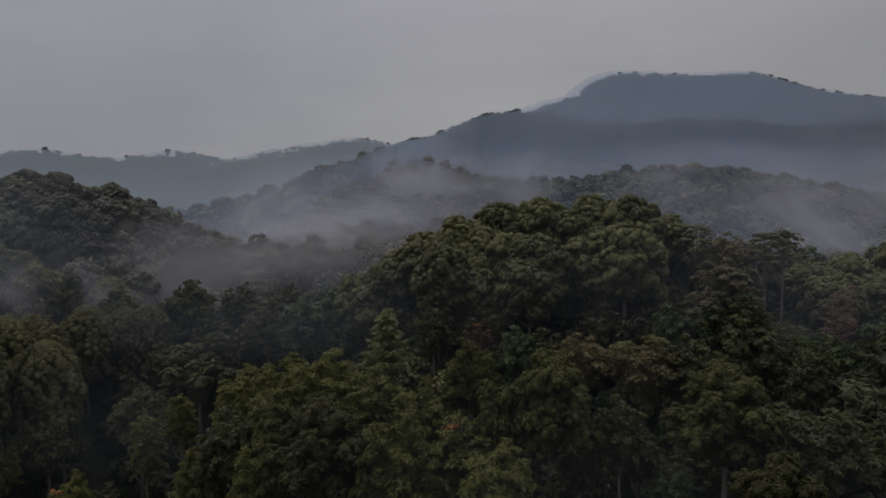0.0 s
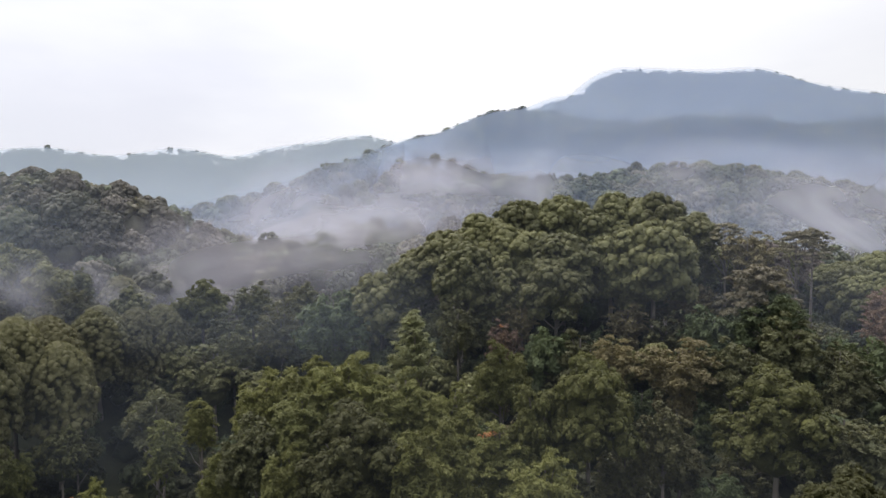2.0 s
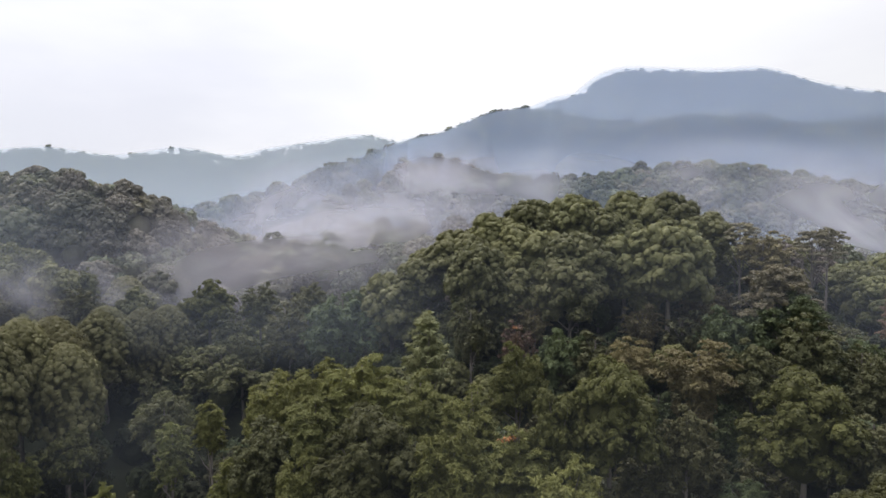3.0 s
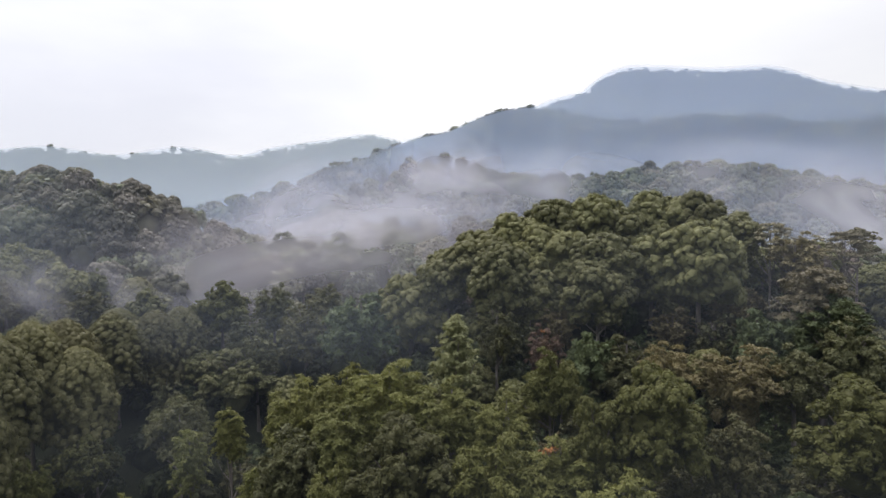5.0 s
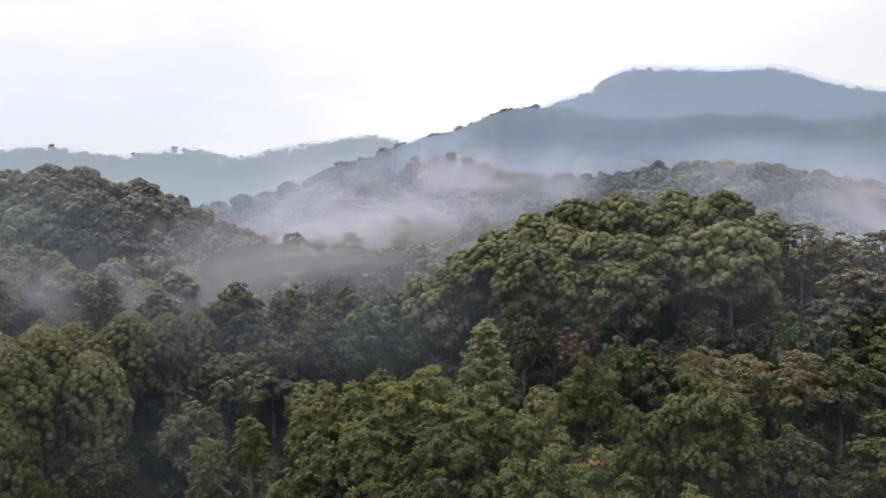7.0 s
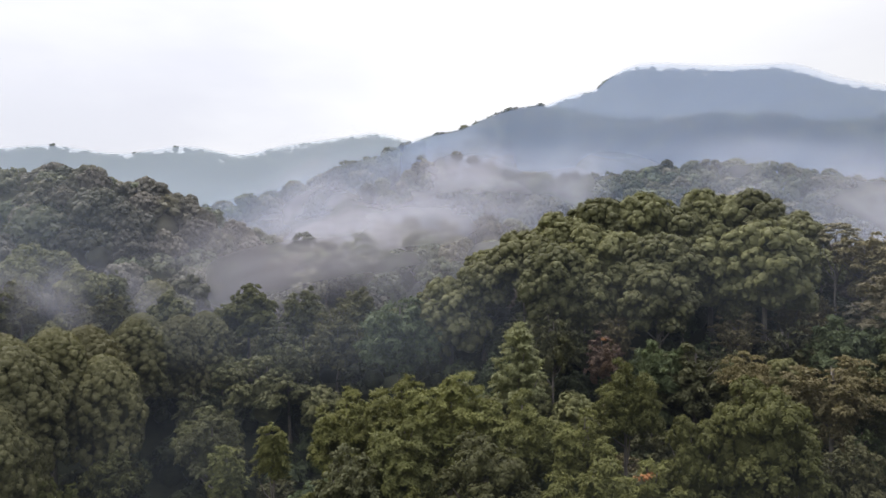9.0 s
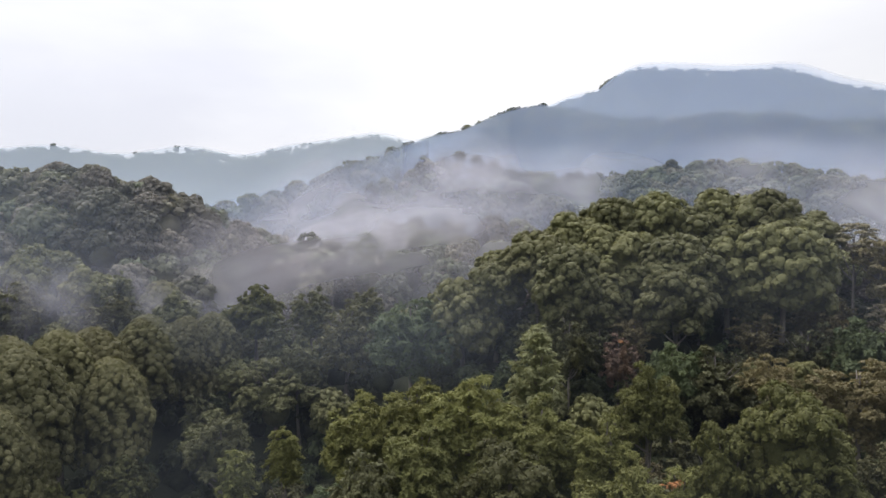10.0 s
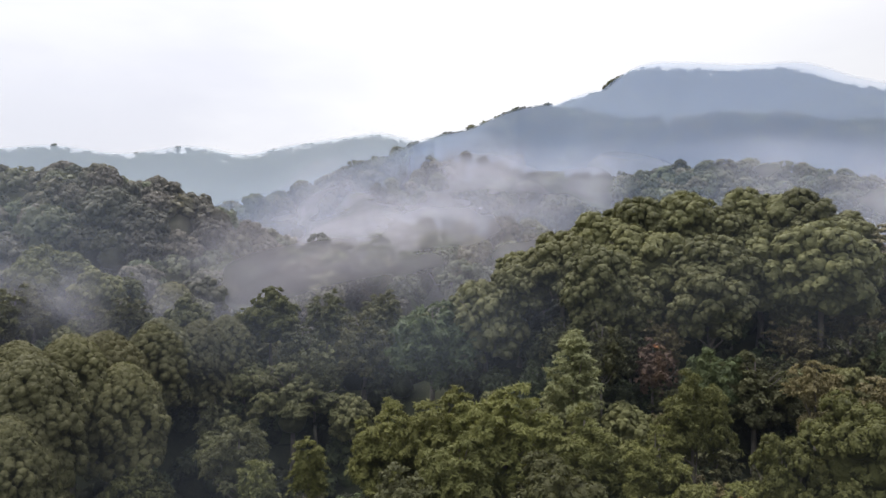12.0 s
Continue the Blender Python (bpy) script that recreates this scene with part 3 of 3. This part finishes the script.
def plant(kind, x, y, top, radius, detail=None):
    """One tree whose crown has its top at that height; the trunk goes down into the ground."""
    if detail is None:
        detail = 0 if y < 82 else 1
    crown, trunk, limbs = models(kind, detail)[PICK.integers(3)]
    z = float(ground_height(x, y))
    tall = max(top - z, 2.2 * radius)
    root = new("tree")
    root.location = (x, y, top - tall)
    turn = PICK.uniform(0, 6.28)
    stretch = PICK.uniform(0.92, 1.1)
    wood = None
    for name, me in [("trunk", trunk), ("crown", crown)] + [("branch", b) for b in limbs]:
        ob = new(name, me)
        if name == "branch":
            # limbs share the trunk's own frame
            ob.parent = wood
            continue
        ob.parent = root
        high = tall / 4.2
        if name == "crown":
            # crowns of close-standing trees reach well down the trunk
            high = radius * stretch if kind in ("umbrella", "slender", "spire") else max(radius * stretch, (0.19 if kind == "column" else 0.25) * tall)
        ob.matrix_basis = Matrix.LocRotScale((0, 0, tall), Euler((0, 0, turn)), (radius, radius, high))
        wood = ob if name == "trunk" else wood
    tagged(root, KINDS[kind][1], "tree", "forest trees")
    TREES.append((x, y, radius))
    return root


# trees that stand out, on the near slope, in the hollow and on the wooded knoll
plant("bright", -59.1, 79.0, 31.3, 2.3)
plant("round", -57.2, 89.0, 29.6, 3)
plant("pale", -42.7, 104.0, 39.4, 6)
plant("pale", -49.5, 98.0, 33.1, 5)
plant("deep", -54.8, 106.0, 35.1, 4.3)
plant("slender", -34.3, 77.5, 38.2, 2.8)
plant("slender", -41.1, 82.0, 34.0, 3.4)
plant("bright", -27.0, 66.0, 35.8, 3.2)
plant("bright", -18.3, 58.0, 39.6, 3.2)
plant("bright", -25.8, 78.0, 41.9, 5)
plant("bright", -20.2, 75.0, 44.2, 5)
plant("bright", -14.8, 72.0, 45.4, 5.5)
plant("bright", -19.2, 67.0, 42.3, 4.2)
plant("round", -12.1, 58.0, 42.4, 5)
plant("deep", -23.8, 66.0, 39.9, 4)
plant("column", -64.6, 94.0, 46.0, 5.5)
plant("column", -66.0, 89.0, 46.5, 5)
plant("column", -60.2, 90.0, 42.8, 4.6)
plant("column", -64.8, 80.0, 46.1, 5)
plant("column", -63.9, 76.0, 41.0, 4.5)
plant("column", -62.3, 104.0, 46.2, 5)
plant("column", -57.9, 108.0, 45.3, 4.6)
plant("column", -55.3, 112.0, 45.4, 4.6)
plant("round", -49.6, 117.0, 48.6, 5)
plant("deep", -43.0, 112.0, 43.9, 4)
plant("deep", -40.3, 118.0, 48.7, 4.5)
plant("deep", -33.3, 112.0, 46.4, 5.5)
plant("deep", -30.7, 118.0, 48.8, 4.5)
plant("deep", -39.7, 106.0, 42.0, 4)
plant("fern", -22.0, 103.0, 49.1, 6.5)
plant("puff", -14.0, 106.0, 51.4, 6.5)
plant("puff", -8.9, 106.0, 54.6, 5)
plant("puff", -0.5, 95.0, 56.6, 5)
plant("puff", 4.6, 98.0, 53.0, 5)
plant("puff", 15.4, 96.0, 58.5, 6)
plant("puff", 23.6, 99.0, 58.0, 6)
plant("puff", 28.6, 94.0, 60.4, 6.5)
plant("puff", 13.1, 91.0, 54.9, 5)
plant("puff", 10.9, 113.0, 64.1, 6.5)
plant("puff", 17.3, 113.0, 65.1, 6.5)
plant("puff", 23.1, 111.0, 63.6, 6)
plant("puff", 30.2, 112.0, 65.7, 7)
plant("puff", 34.9, 109.0, 64.7, 6.5)
plant("puff", 4.5, 110.0, 61.8, 6)
plant("puff", -2.5, 106.0, 58.8, 6)
plant("puff", 9.1, 104.0, 59.7, 6)
plant("puff", 39.0, 106.0, 62.0, 5)
plant("umbrella", 43.1, 101.0, 60.4, 3.4)
plant("brown", 45.2, 98.0, 58.7, 5)
plant("umbrella", 54.2, 100.0, 59.1, 4)
plant("umbrella", 38.9, 83.0, 54.9, 5)
plant("fern", 38.4, 80.0, 51.7, 5)
plant("spire", -7.2, 76.0, 49.3, 4.2)
plant("deep", -1.2, 88.0, 49.3, 3.2)
RED_TREE = plant("red", 5.0, 88.0, 46.3, 3.2)
plant("brown", 8.5, 93.0, 48.3, 3.4)
plant("bright", 3.4, 72.0, 46.8, 3.6)
plant("fern", 11.0, 86.0, 45.7, 4.2)
plant("deep", 15.3, 84.0, 45.5, 5)
plant("brown", 17.9, 77.0, 46.4, 3.2)
plant("brown", 24.0, 72.0, 47.0, 5.2)
plant("round", 11.0, 61.0, 46.9, 4.5)
plant("round", 5.8, 61.0, 43.6, 3.0)
plant("deep", 18.0, 60.0, 42.9, 3.2)
plant("round", 27.0, 57.0, 46.1, 5.1)
ORANGE_TREE = plant("bright", 2.2, 61.0, 40.9, 4.2)
plant("bright", 4.5, 50.0, 42.1, 4)
plant("bright", -7.9, 69.0, 43.9, 4.6)
plant("bright", -2.5, 66.0, 42.9, 3.6)
plant("bright", -4.3, 56.0, 43.1, 4.4)
plant("deep", 38.7, 76.0, 49.5, 4.6)
plant("deep", 30.8, 73.0, 46.6, 4.4)
plant("brown", 24.3, 92.0, 48.2, 4)
plant("deep", 28.7, 88.0, 47.7, 5)
plant("fern", 32.5, 84.0, 49.0, 5)
plant("red", 59.5, 88.0, 51.5, 3)
plant("red", 56.5, 84.0, 48.6, 3)
plant("umbrella", 61.4, 108.0, 59.6, 4)
plant("deep", 42.9, 71.0, 45.1, 3.6)
plant("umbrella", 39.7, 84.0, 54.4, 5.5)
plant("deep", 32.8, 56.0, 43.4, 4)
plant("deep", 35.7, 55.0, 43.2, 4.5)
plant("round", 25.0, 44.0, 42.6, 4)
plant("column", -69.0, 84.0, 46.6, 5)
plant("column", -63.1, 74.0, 41.1, 4)
plant("bright", -60.7, 76.0, 33.5, 3)
plant("round", -56.4, 84.0, 31.9, 3.4)
plant("column", -96.0, 118.0, 52.0, 6)
plant("pale", -46.0, 90.0, 35.3, 4.4)
YELLOW_TREE = plant("bright", -41.6, 66.0, 32.7, 2.8)


def fill(kinds, x0, x1, y0, y1, step, tall, radius, rng, detail=None, spread=0.82, grove=None):
    """Further trees over a stretch of ground, with gaps kept to those that stand already."""
    for y in np.arange(y0, y1, step):
        for x in np.arange(x0, x1, step):
            px, py = x + rng.uniform(-0.42, 0.42) * step, y + rng.uniform(-0.42, 0.42) * step
            if abs(px + 10) > 0.80 * max(py, 15) + 22:
                continue
            r = radius * rng.uniform(0.75, 1.2)
            if min(math.hypot(px - a, py - b) / (r + c) for a, b, c in TREES) < spread * 0.8:
                continue
            kind = kinds[rng.integers(len(kinds))]
            top = float(ground_height(px, py)) + tall * rng.uniform(0.82, 1.1)
            # low ground close under the flight path is left to the undergrowth
            if top < 57 - 0.47 * py:
                continue
            if grove is None:
                plant(kind, px, py, top, r, detail)
            else:
                grove.append((kind, px, py, top, r))
                TREES.append((px, py, r))


def triangles_of(me):
    v = np.zeros(len(me.vertices) * 3, np.float32)
    me.vertices.foreach_get("co", v)
    me.calc_loop_triangles()
    f = np.zeros(len(me.loop_triangles) * 3, np.int32)
    me.loop_triangles.foreach_get("vertices", f)
    return v.reshape(-1, 3), f.reshape(-1, 3)


def stand(label, grove, leaves):
    """Trees that nobody could count, joined into one piece of forest."""
    verts, faces, tint, mats, n = [], [], [], [], 0
    shapes = {}
    for kind, x, y, top, radius in grove:
        i = int(PICK.integers(3))
        tall = max(top - float(ground_height(x, y)), 2.2 * radius)
        a, own = PICK.uniform(0, 6.28), PICK.random()
        for part, high in ((0, max(radius, 0.25 * tall)), (1, tall / 4.2)):
            if (kind, i, part) not in shapes:
                shapes[kind, i, part] = triangles_of(models(kind, 2)[i][part])
            v, f = shapes[kind, i, part]
            c, q = math.cos(a) * radius, math.sin(a) * radius
            verts.append(np.stack([x + v[:, 0] * c - v[:, 1] * q, y + v[:, 0] * q + v[:, 1] * c, top + v[:, 2] * high], -1))
            faces.append(f + n)
            tint.append(np.full(len(v), own))
            mats.append(np.full(len(f), part))
            n += len(v)
    me = mesh_from("forest", np.concatenate(verts), np.concatenate(faces), LEAF[leaves], True, "tint", np.concatenate(tint))
    me.materials.append(BARK)
    me.polygons.foreach_set("material_index", np.concatenate(mats).astype(np.int32))
    tagged(new("forest", me), label, "forest", kind="stuff")


WOODS = np.random.default_rng(5)
MISTY = []
fill(("deep", "fern", "deep", "round"), -70, 75, 38, 80, 7.4, 7.5, 3.3, WOODS, 2)
fill(("deep", "fern", "deep"), -95, 95, 80, 95, 6.4, 8.5, 3.3, WOODS, 2)
fill(("fern", "deep", "brown"), -18, 45, 76, 100, 5.4, 6.5, 3.0, WOODS, 2, 0.5)
fill(("puff", "puff", "column", "deep"), -110, -25, 95, 130, 7.4, 14.0, 4.4, WOODS, 2)
fill(("puff", "puff", "puff", "rusty"), -25, 110, 95, 130, 7.4, 14.5, 4.8, WOODS, 1)
fill(("rusty", "puff", "rusty", "puff", "rusty"), -150, -40, 112, 168, 8.0, 16.0, 4.8, WOODS, 2, grove=MISTY)
fill(("puff", "fern"), -80, -42, 106, 136, 5.5, 8.5, 3.2, WOODS, 2, 0.55)
fill(("rusty", "puff", "rusty", "puff", "rusty"), -165, -85, 168, 192, 8.0, 16.0, 4.8, WOODS, 2, grove=MISTY)
fill(("puff", "puff", "deep", "brown"), -14, 50, 85, 103, 5.0, 10.0, 3.4, WOODS, 2, 0.42)
stand("domed grey-brown and olive trees of the misty hill", MISTY, "misty")
# lower trees that close the gaps between the round ones
plant("deep", 14.8, 63.0, 37.6, 3.4)
plant("deep", 21.2, 64.0, 38.2, 3.7)
plant("fern", 23.6, 60.5, 35.6, 3.0)
plant("deep", 27.2, 63.0, 37.4, 3.6)
plant("deep", 9.0, 58.0, 36.8, 3.0)


def forest(name, label, x0, x1, y0, y1, step, tall, radius, count, seed, emergent=0.12, leaves="forest", heads=9, rise=0.4):
    """Far woods over a stretch of hill, as one piece: each tree a few clumps of leaves."""
    rng = np.random.default_rng(seed)
    gx, gy = np.meshgrid(np.arange(x0, x1, step), np.arange(y0, y1, step), indexing="ij")
    px = (gx + rng.uniform(-0.45, 0.45, gx.shape) * step).ravel()
    py = (gy + rng.uniform(-0.45, 0.45, gx.shape) * step).ravel()
    ok = (abs(px + 10) < 0.78 * py + 30) | (py < 40)
    px, py = px[ok], py[ok]
    pz = ground_height(px, py)
    blocks = []
    for k, kind in enumerate(("dome", "deep", "dome", "dome", "umbrella", "dome")):
        mr = np.random.default_rng(seed * 10 + k)
        crown = Crown(mr)
        flat = 0.45 if kind == "umbrella" else 0.75
        for o in spiral(mr, heads, -0.3, 0.12):
            s = 1.15 / math.sqrt(heads) * mr.uniform(0.75, 1.3)
            crown.head(np.array([0, 0, -0.75]) + o * np.array([0.66, 0.66, 0.45 if kind == "umbrella" else 0.62 if kind == "dome" else 0.9]), o + np.array([0, 0, 0.6]), mr.normal(size=3), s, s * 0.9, s * flat)
        clumps = (*crown.made(), np.array([(0, 0, -1.5, 0.75)]))
        quads, hearts = leaf_cloud(mr, clumps, count, 0.45, heart=0.92, jitter=0.35, slim=0.6, fan=0.4, shade_fine=False)
        # a bare stem down to the ground
        low = clumps[0][:, 2].min()
        stem = [[(-0.05, 0, -2.6), (0.05, 0, -2.6), (0, 0, low + 0.4)], [(0, -0.05, -2.6), (0, 0.05, -2.6), (0, 0, low + 0.4)]]
        blocks.append((np.concatenate([quads, np.array(stem)]), hearts))
    pick = rng.integers(0, len(blocks), len(px))
    pick[rng.random(len(px)) < 0.45] = 0
    allq, allh, tq, th = [], [], [], []
    for k, (quads, hearts) in enumerate(blocks):
        who = np.where(pick == k)[0]
        r = radius * rng.uniform(0.7, 1.25, len(who))
        high = rng.random(len(who)) < emergent
        h = tall * (rng.uniform(0.78, 1.1, len(who)) + rng.uniform(0.3, 1.0, len(who)) * rise * high)
        r = r * np.where(high, rng.uniform(0.45, 0.75, len(who)), 1.0)
        tint = rng.random(len(who))
        a = rng.uniform(0, 6.28, len(who))
        ca, sa = np.cos(a), np.sin(a)

        def put(pts):
            q = pts.reshape(-1, 3)
            x = (q[None, :, 0] * ca[:, None] - q[None, :, 1] * sa[:, None]) * r[:, None] + px[who][:, None]
            y = (q[None, :, 0] * sa[:, None] + q[None, :, 1] * ca[:, None]) * r[:, None] + py[who][:, None]
            z = q[None, :, 2] * r[:, None] + (pz[who] + h)[:, None]
            return np.stack([x, y, z], -1)

        allq.append(put(quads).reshape(-1, 3, 3))
        tq.append(np.repeat(tint, len(quads) * 3))
        for h3 in hearts:
            allh.append(put(h3).reshape(-1, h3.shape[1], 3))
            th.append(np.repeat(tint, h3.shape[0] * h3.shape[1]))
    me = join_cloud(name, np.concatenate(allq), allh, LEAF[leaves], np.concatenate(tq + th))
    return tagged(new(name, me), label, "forest", kind="stuff")


# the near bushes' dark leaf colour paints shade into the gaps
forest("undergrowth", "green bushes and saplings under the trees, coloured dark as gap shade", -75, 85, 40, 130, 6.0, 5.5, 3.2, 460, 20, leaves="under", heads=14)
forest("undergrowth", "grey-green bushes between the trees of the misty hill", -150, -25, 118, 180, 7.0, 7.0, 3.6, 260, 27, heads=14)
forest("undergrowth", "dark green woods under the flight path", -75, 85, -60, 40, 7.0, 9.5, 5.0, 900, 28, heads=24)
forest("forest", "misty woods in the valley behind the knoll", -180, 200, 134, 218, 8.4, 14.0, 4.8, 460, 21, 0.0, heads=26)
forest("forest", "dense woods on the middle mounds", -170, 300, 215, 345, 9.6, 14.0, 5.4, 300, 22, 0.0, heads=16)
forest("forest", "wooded flank of the hazy mountain", -170, 420, 345, 560, 10.0, 14.0, 5.4, 100, 23, 0.0, heads=8)
forest("forest", "wooded upper slope of the hazy mountain", 40, 660, 560, 850, 10.0, 11.5, 5.0, 40, 24, 0.14, heads=5, rise=0.3)
forest("forest", "woods in the far valley", -420, -130, 330, 640, 11.0, 11.0, 6.2, 50, 26, heads=5)
forest("forest", "far ridge of pale blue woods", -860, -20, 640, 1180, 12.5, 11.5, 6.2, 20, 25, 0.36, heads=3, rise=0.7)


# ---- mist, and tinted sheets for haze ----
def sheet(name, label, nu, nv, place, fade, mat):
    u, v = np.meshgrid(np.linspace(0, 1, nu), np.linspace(0, 1, nv), indexing="ij")
    p = np.stack(place(u, v), -1).reshape(-1, 3)
    me = mesh_from(name, p, grid_faces(nu, nv), mat, True, "fade", np.clip(fade(u, v), 0, 1).ravel())
    return tagged(new(name, me), label, "mist", kind="stuff")


def soft(u, a, b):
    s = np.clip((u - a) / (b - a), 0, 1)
    return s * s * (3 - 2 * s)


def spur(x):
    """The crest of the mountain's near spur."""
    return np.interp(x, [-150, -73, -20, 18, 60, 110, 700], [300, 335, 405, 462, 490, 500, 500])


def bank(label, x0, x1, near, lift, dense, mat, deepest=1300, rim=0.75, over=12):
    """A tinted sheet in the valley that stands in for the haze of far hills, as high as the woods on the hills behind
    it.
    """
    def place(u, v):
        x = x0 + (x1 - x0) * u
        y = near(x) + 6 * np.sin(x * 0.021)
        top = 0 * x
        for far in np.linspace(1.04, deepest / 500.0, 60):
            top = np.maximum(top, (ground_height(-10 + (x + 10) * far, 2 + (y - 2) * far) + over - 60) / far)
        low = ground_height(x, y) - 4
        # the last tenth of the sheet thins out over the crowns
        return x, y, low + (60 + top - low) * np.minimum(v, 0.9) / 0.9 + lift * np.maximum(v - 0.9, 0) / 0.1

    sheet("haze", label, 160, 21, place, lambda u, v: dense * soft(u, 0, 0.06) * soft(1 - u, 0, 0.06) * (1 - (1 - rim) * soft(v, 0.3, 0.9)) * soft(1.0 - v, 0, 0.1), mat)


bank("sheet tinted as thin blue haze before the middle mounds", -125, 275, lambda x: 208 + 0 * x, 8, 0.30, BLUE, 800, 0.45)
bank("sheet tinted as thin blue haze before the low end of the spur", -190, 10, lambda x: spur(x) - 50, 2, 0.30, BLUE, 690, 0.7)
bank("sheet tinted as thin blue haze before the wooded spur", -60, 560, lambda x: spur(x) - 45 - 90 * soft(x, -40, 60), 2, 0.52, BLUE, rim=0.88, over=14)
bank("sheet tinted as thin blue haze before the mountain top", 10, 640, lambda x: 512 + 0 * x, 1, 0.34, BLUE, rim=1.0, over=13)
bank("sheet tinted as pale blue haze before the far ridge", -760, 50, lambda x: 600 + 0 * x, 3, 0.66, PALE, 1250, 0.85, 15)


def curtain(label, a, b, low, high, sway, seed, dense=1.0, mat=None):
    """A drifting bank of mist between two points of the plan."""
    rng = np.random.default_rng(seed)
    ph = rng.uniform(0, 6, 4)

    def place(u, v):
        x, y = a[0] + (b[0] - a[0]) * u, a[1] + (b[1] - a[1]) * u
        y = y + sway * (np.sin(u * 7 + ph[0]) + 0.6 * np.sin(u * 15 + ph[1] + v * 2)) + v * 14
        return x, y, low + (high - low) * v + 3 * np.sin(u * 9 + ph[2])

    def fade(u, v):
        return dense * soft(u, 0, 0.2) * soft(1 - u, 0, 0.2) * soft(v, 0, 0.3) * soft(1 - v, 0, 0.55)
    sheet("mist", label, 70, 24, place, fade, mat or MIST)


curtain("thin mist drifting along the foot of the hill", (-125, 104), (-38, 118), 36, 64, 2, 1, 0.6, WISP)
curtain("thin mist hanging over the columnar trees", (-135, 99), (-62, 100), 40, 62, 1, 21, 0.55, WISP)
curtain("mist drifting before the trees of the saddle", (-74, 130), (16, 141), 36, 80, 4, 14, 0.85)
curtain("white mist rising from the valley", (-80, 176), (6, 184), 40, 86, 3, 2, 1.4)
curtain("white mist rising from the valley", (-45, 203), (45, 206), 48, 92, 3, 3, 1.25)
curtain("plume of white mist rising from the valley", (-66, 170), (-26, 173), 48, 82, 2, 31, 1.05, WISP)
curtain("plume of white mist rising from the valley", (-34, 192), (8, 194), 56, 86, 2, 33, 0.9, WISP)
curtain("white mist behind the wooded knoll", (38, 160), (190, 178), 44, 86, 3, 4, 1.0)
curtain("white mist behind the wooded knoll", (95, 196), (290, 206), 48, 93, 3, 9, 0.8)
curtain("mist between the mound and the mountain", (-40, 345), (330, 372), 70, 116, 8, 5, 1.9, SOFT)


def blue_veil(label, x, y, z, wide, high, dense, seed):
    """A small blue-tinted sheet added between the trees to lift the shadows behind it."""
    ph = np.random.default_rng(seed).uniform(0, 6, 3)

    def place(u, v):
        a, r = u * 2 * math.pi, v * (1 + 0.15 * np.sin(3 * u * 2 * math.pi + ph[0]))
        return x + wide * r * np.cos(a), y + 3 * (1 - v * v) * np.sin(ph[1]), z + high * r * np.sin(a)

    sheet("mist", label, 33, 12, place, lambda u, v: dense * (1 - soft(v, 0.0, 1.0)), VEIL)


blue_veil("blue veil lifting the shadows in the hollow", -42, 80, 33, 30, 14, 0.04, 1)
blue_veil("blue veil lifting the shadows in the hollow", -72, 100, 44, 34, 13, 0.065, 2)
blue_veil("blue veil tinted as haze before the misty hill", -94, 108, 60, 62, 25, 0.16, 6)
blue_veil("blue veil lifting the shadows of the wooded knoll", 42, 87, 57, 54, 20, 0.045, 7)
blue_veil("blue veil lifting the shadows at the foot of the knoll", 12, 83, 46, 40, 15, 0.03, 3)
blue_veil("blue veil lifting the shadows at the foot of the knoll", 50, 79, 47, 32, 16, 0.07, 4)
blue_veil("faint blue veil lifting the dark tones of the hollow", -56, 64, 38, 46, 19, 0.018, 9)
blue_veil("faint blue veil lifting the dark tones of the near slope", 16, 46, 38, 60, 18, 0.026, 8)
blue_veil("blue veil lifting the shadows among the trees of the slope", -25, 96, 45, 40, 13, 0.10, 5)


def tips(tree, x, y, z, radius, count, seed):
    """A spray of orange leaves or blossom at the end of a tree's branch, given in the world."""
    rng = np.random.default_rng(seed)
    crown = Crown(rng)
    for _ in range(9):
        s = rng.uniform(0.2, 0.4) * radius
        crown.head(rng.normal(0, 0.55, 3) * radius * np.array([1.2, 1.2, 0.5]), rng.normal(0, 0.3, 3) + np.array([0, 0, 1.0]), rng.normal(size=3), s, s, s * 0.6)
    blades, _ = leaf_cloud(rng, crown.made(), count, 0.7, heart=0)
    ob = new("orange_leaves", join_cloud("orange_leaves", blades, [], ORANGE))
    ob.parent = tree
    ob.location = Vector((x, y, z)) - tree.location
    tagged(ob, "spray of orange leaves at the crown's edge")


tips(ORANGE_TREE, 0.9, 59.0, 39.9, 0.55, 130, 3)
tips(RED_TREE, 4.6, 86.2, 45.6, 0.35, 60, 4)
tips(YELLOW_TREE, -41.4, 63.4, 31.4, 0.6, 80, 5)
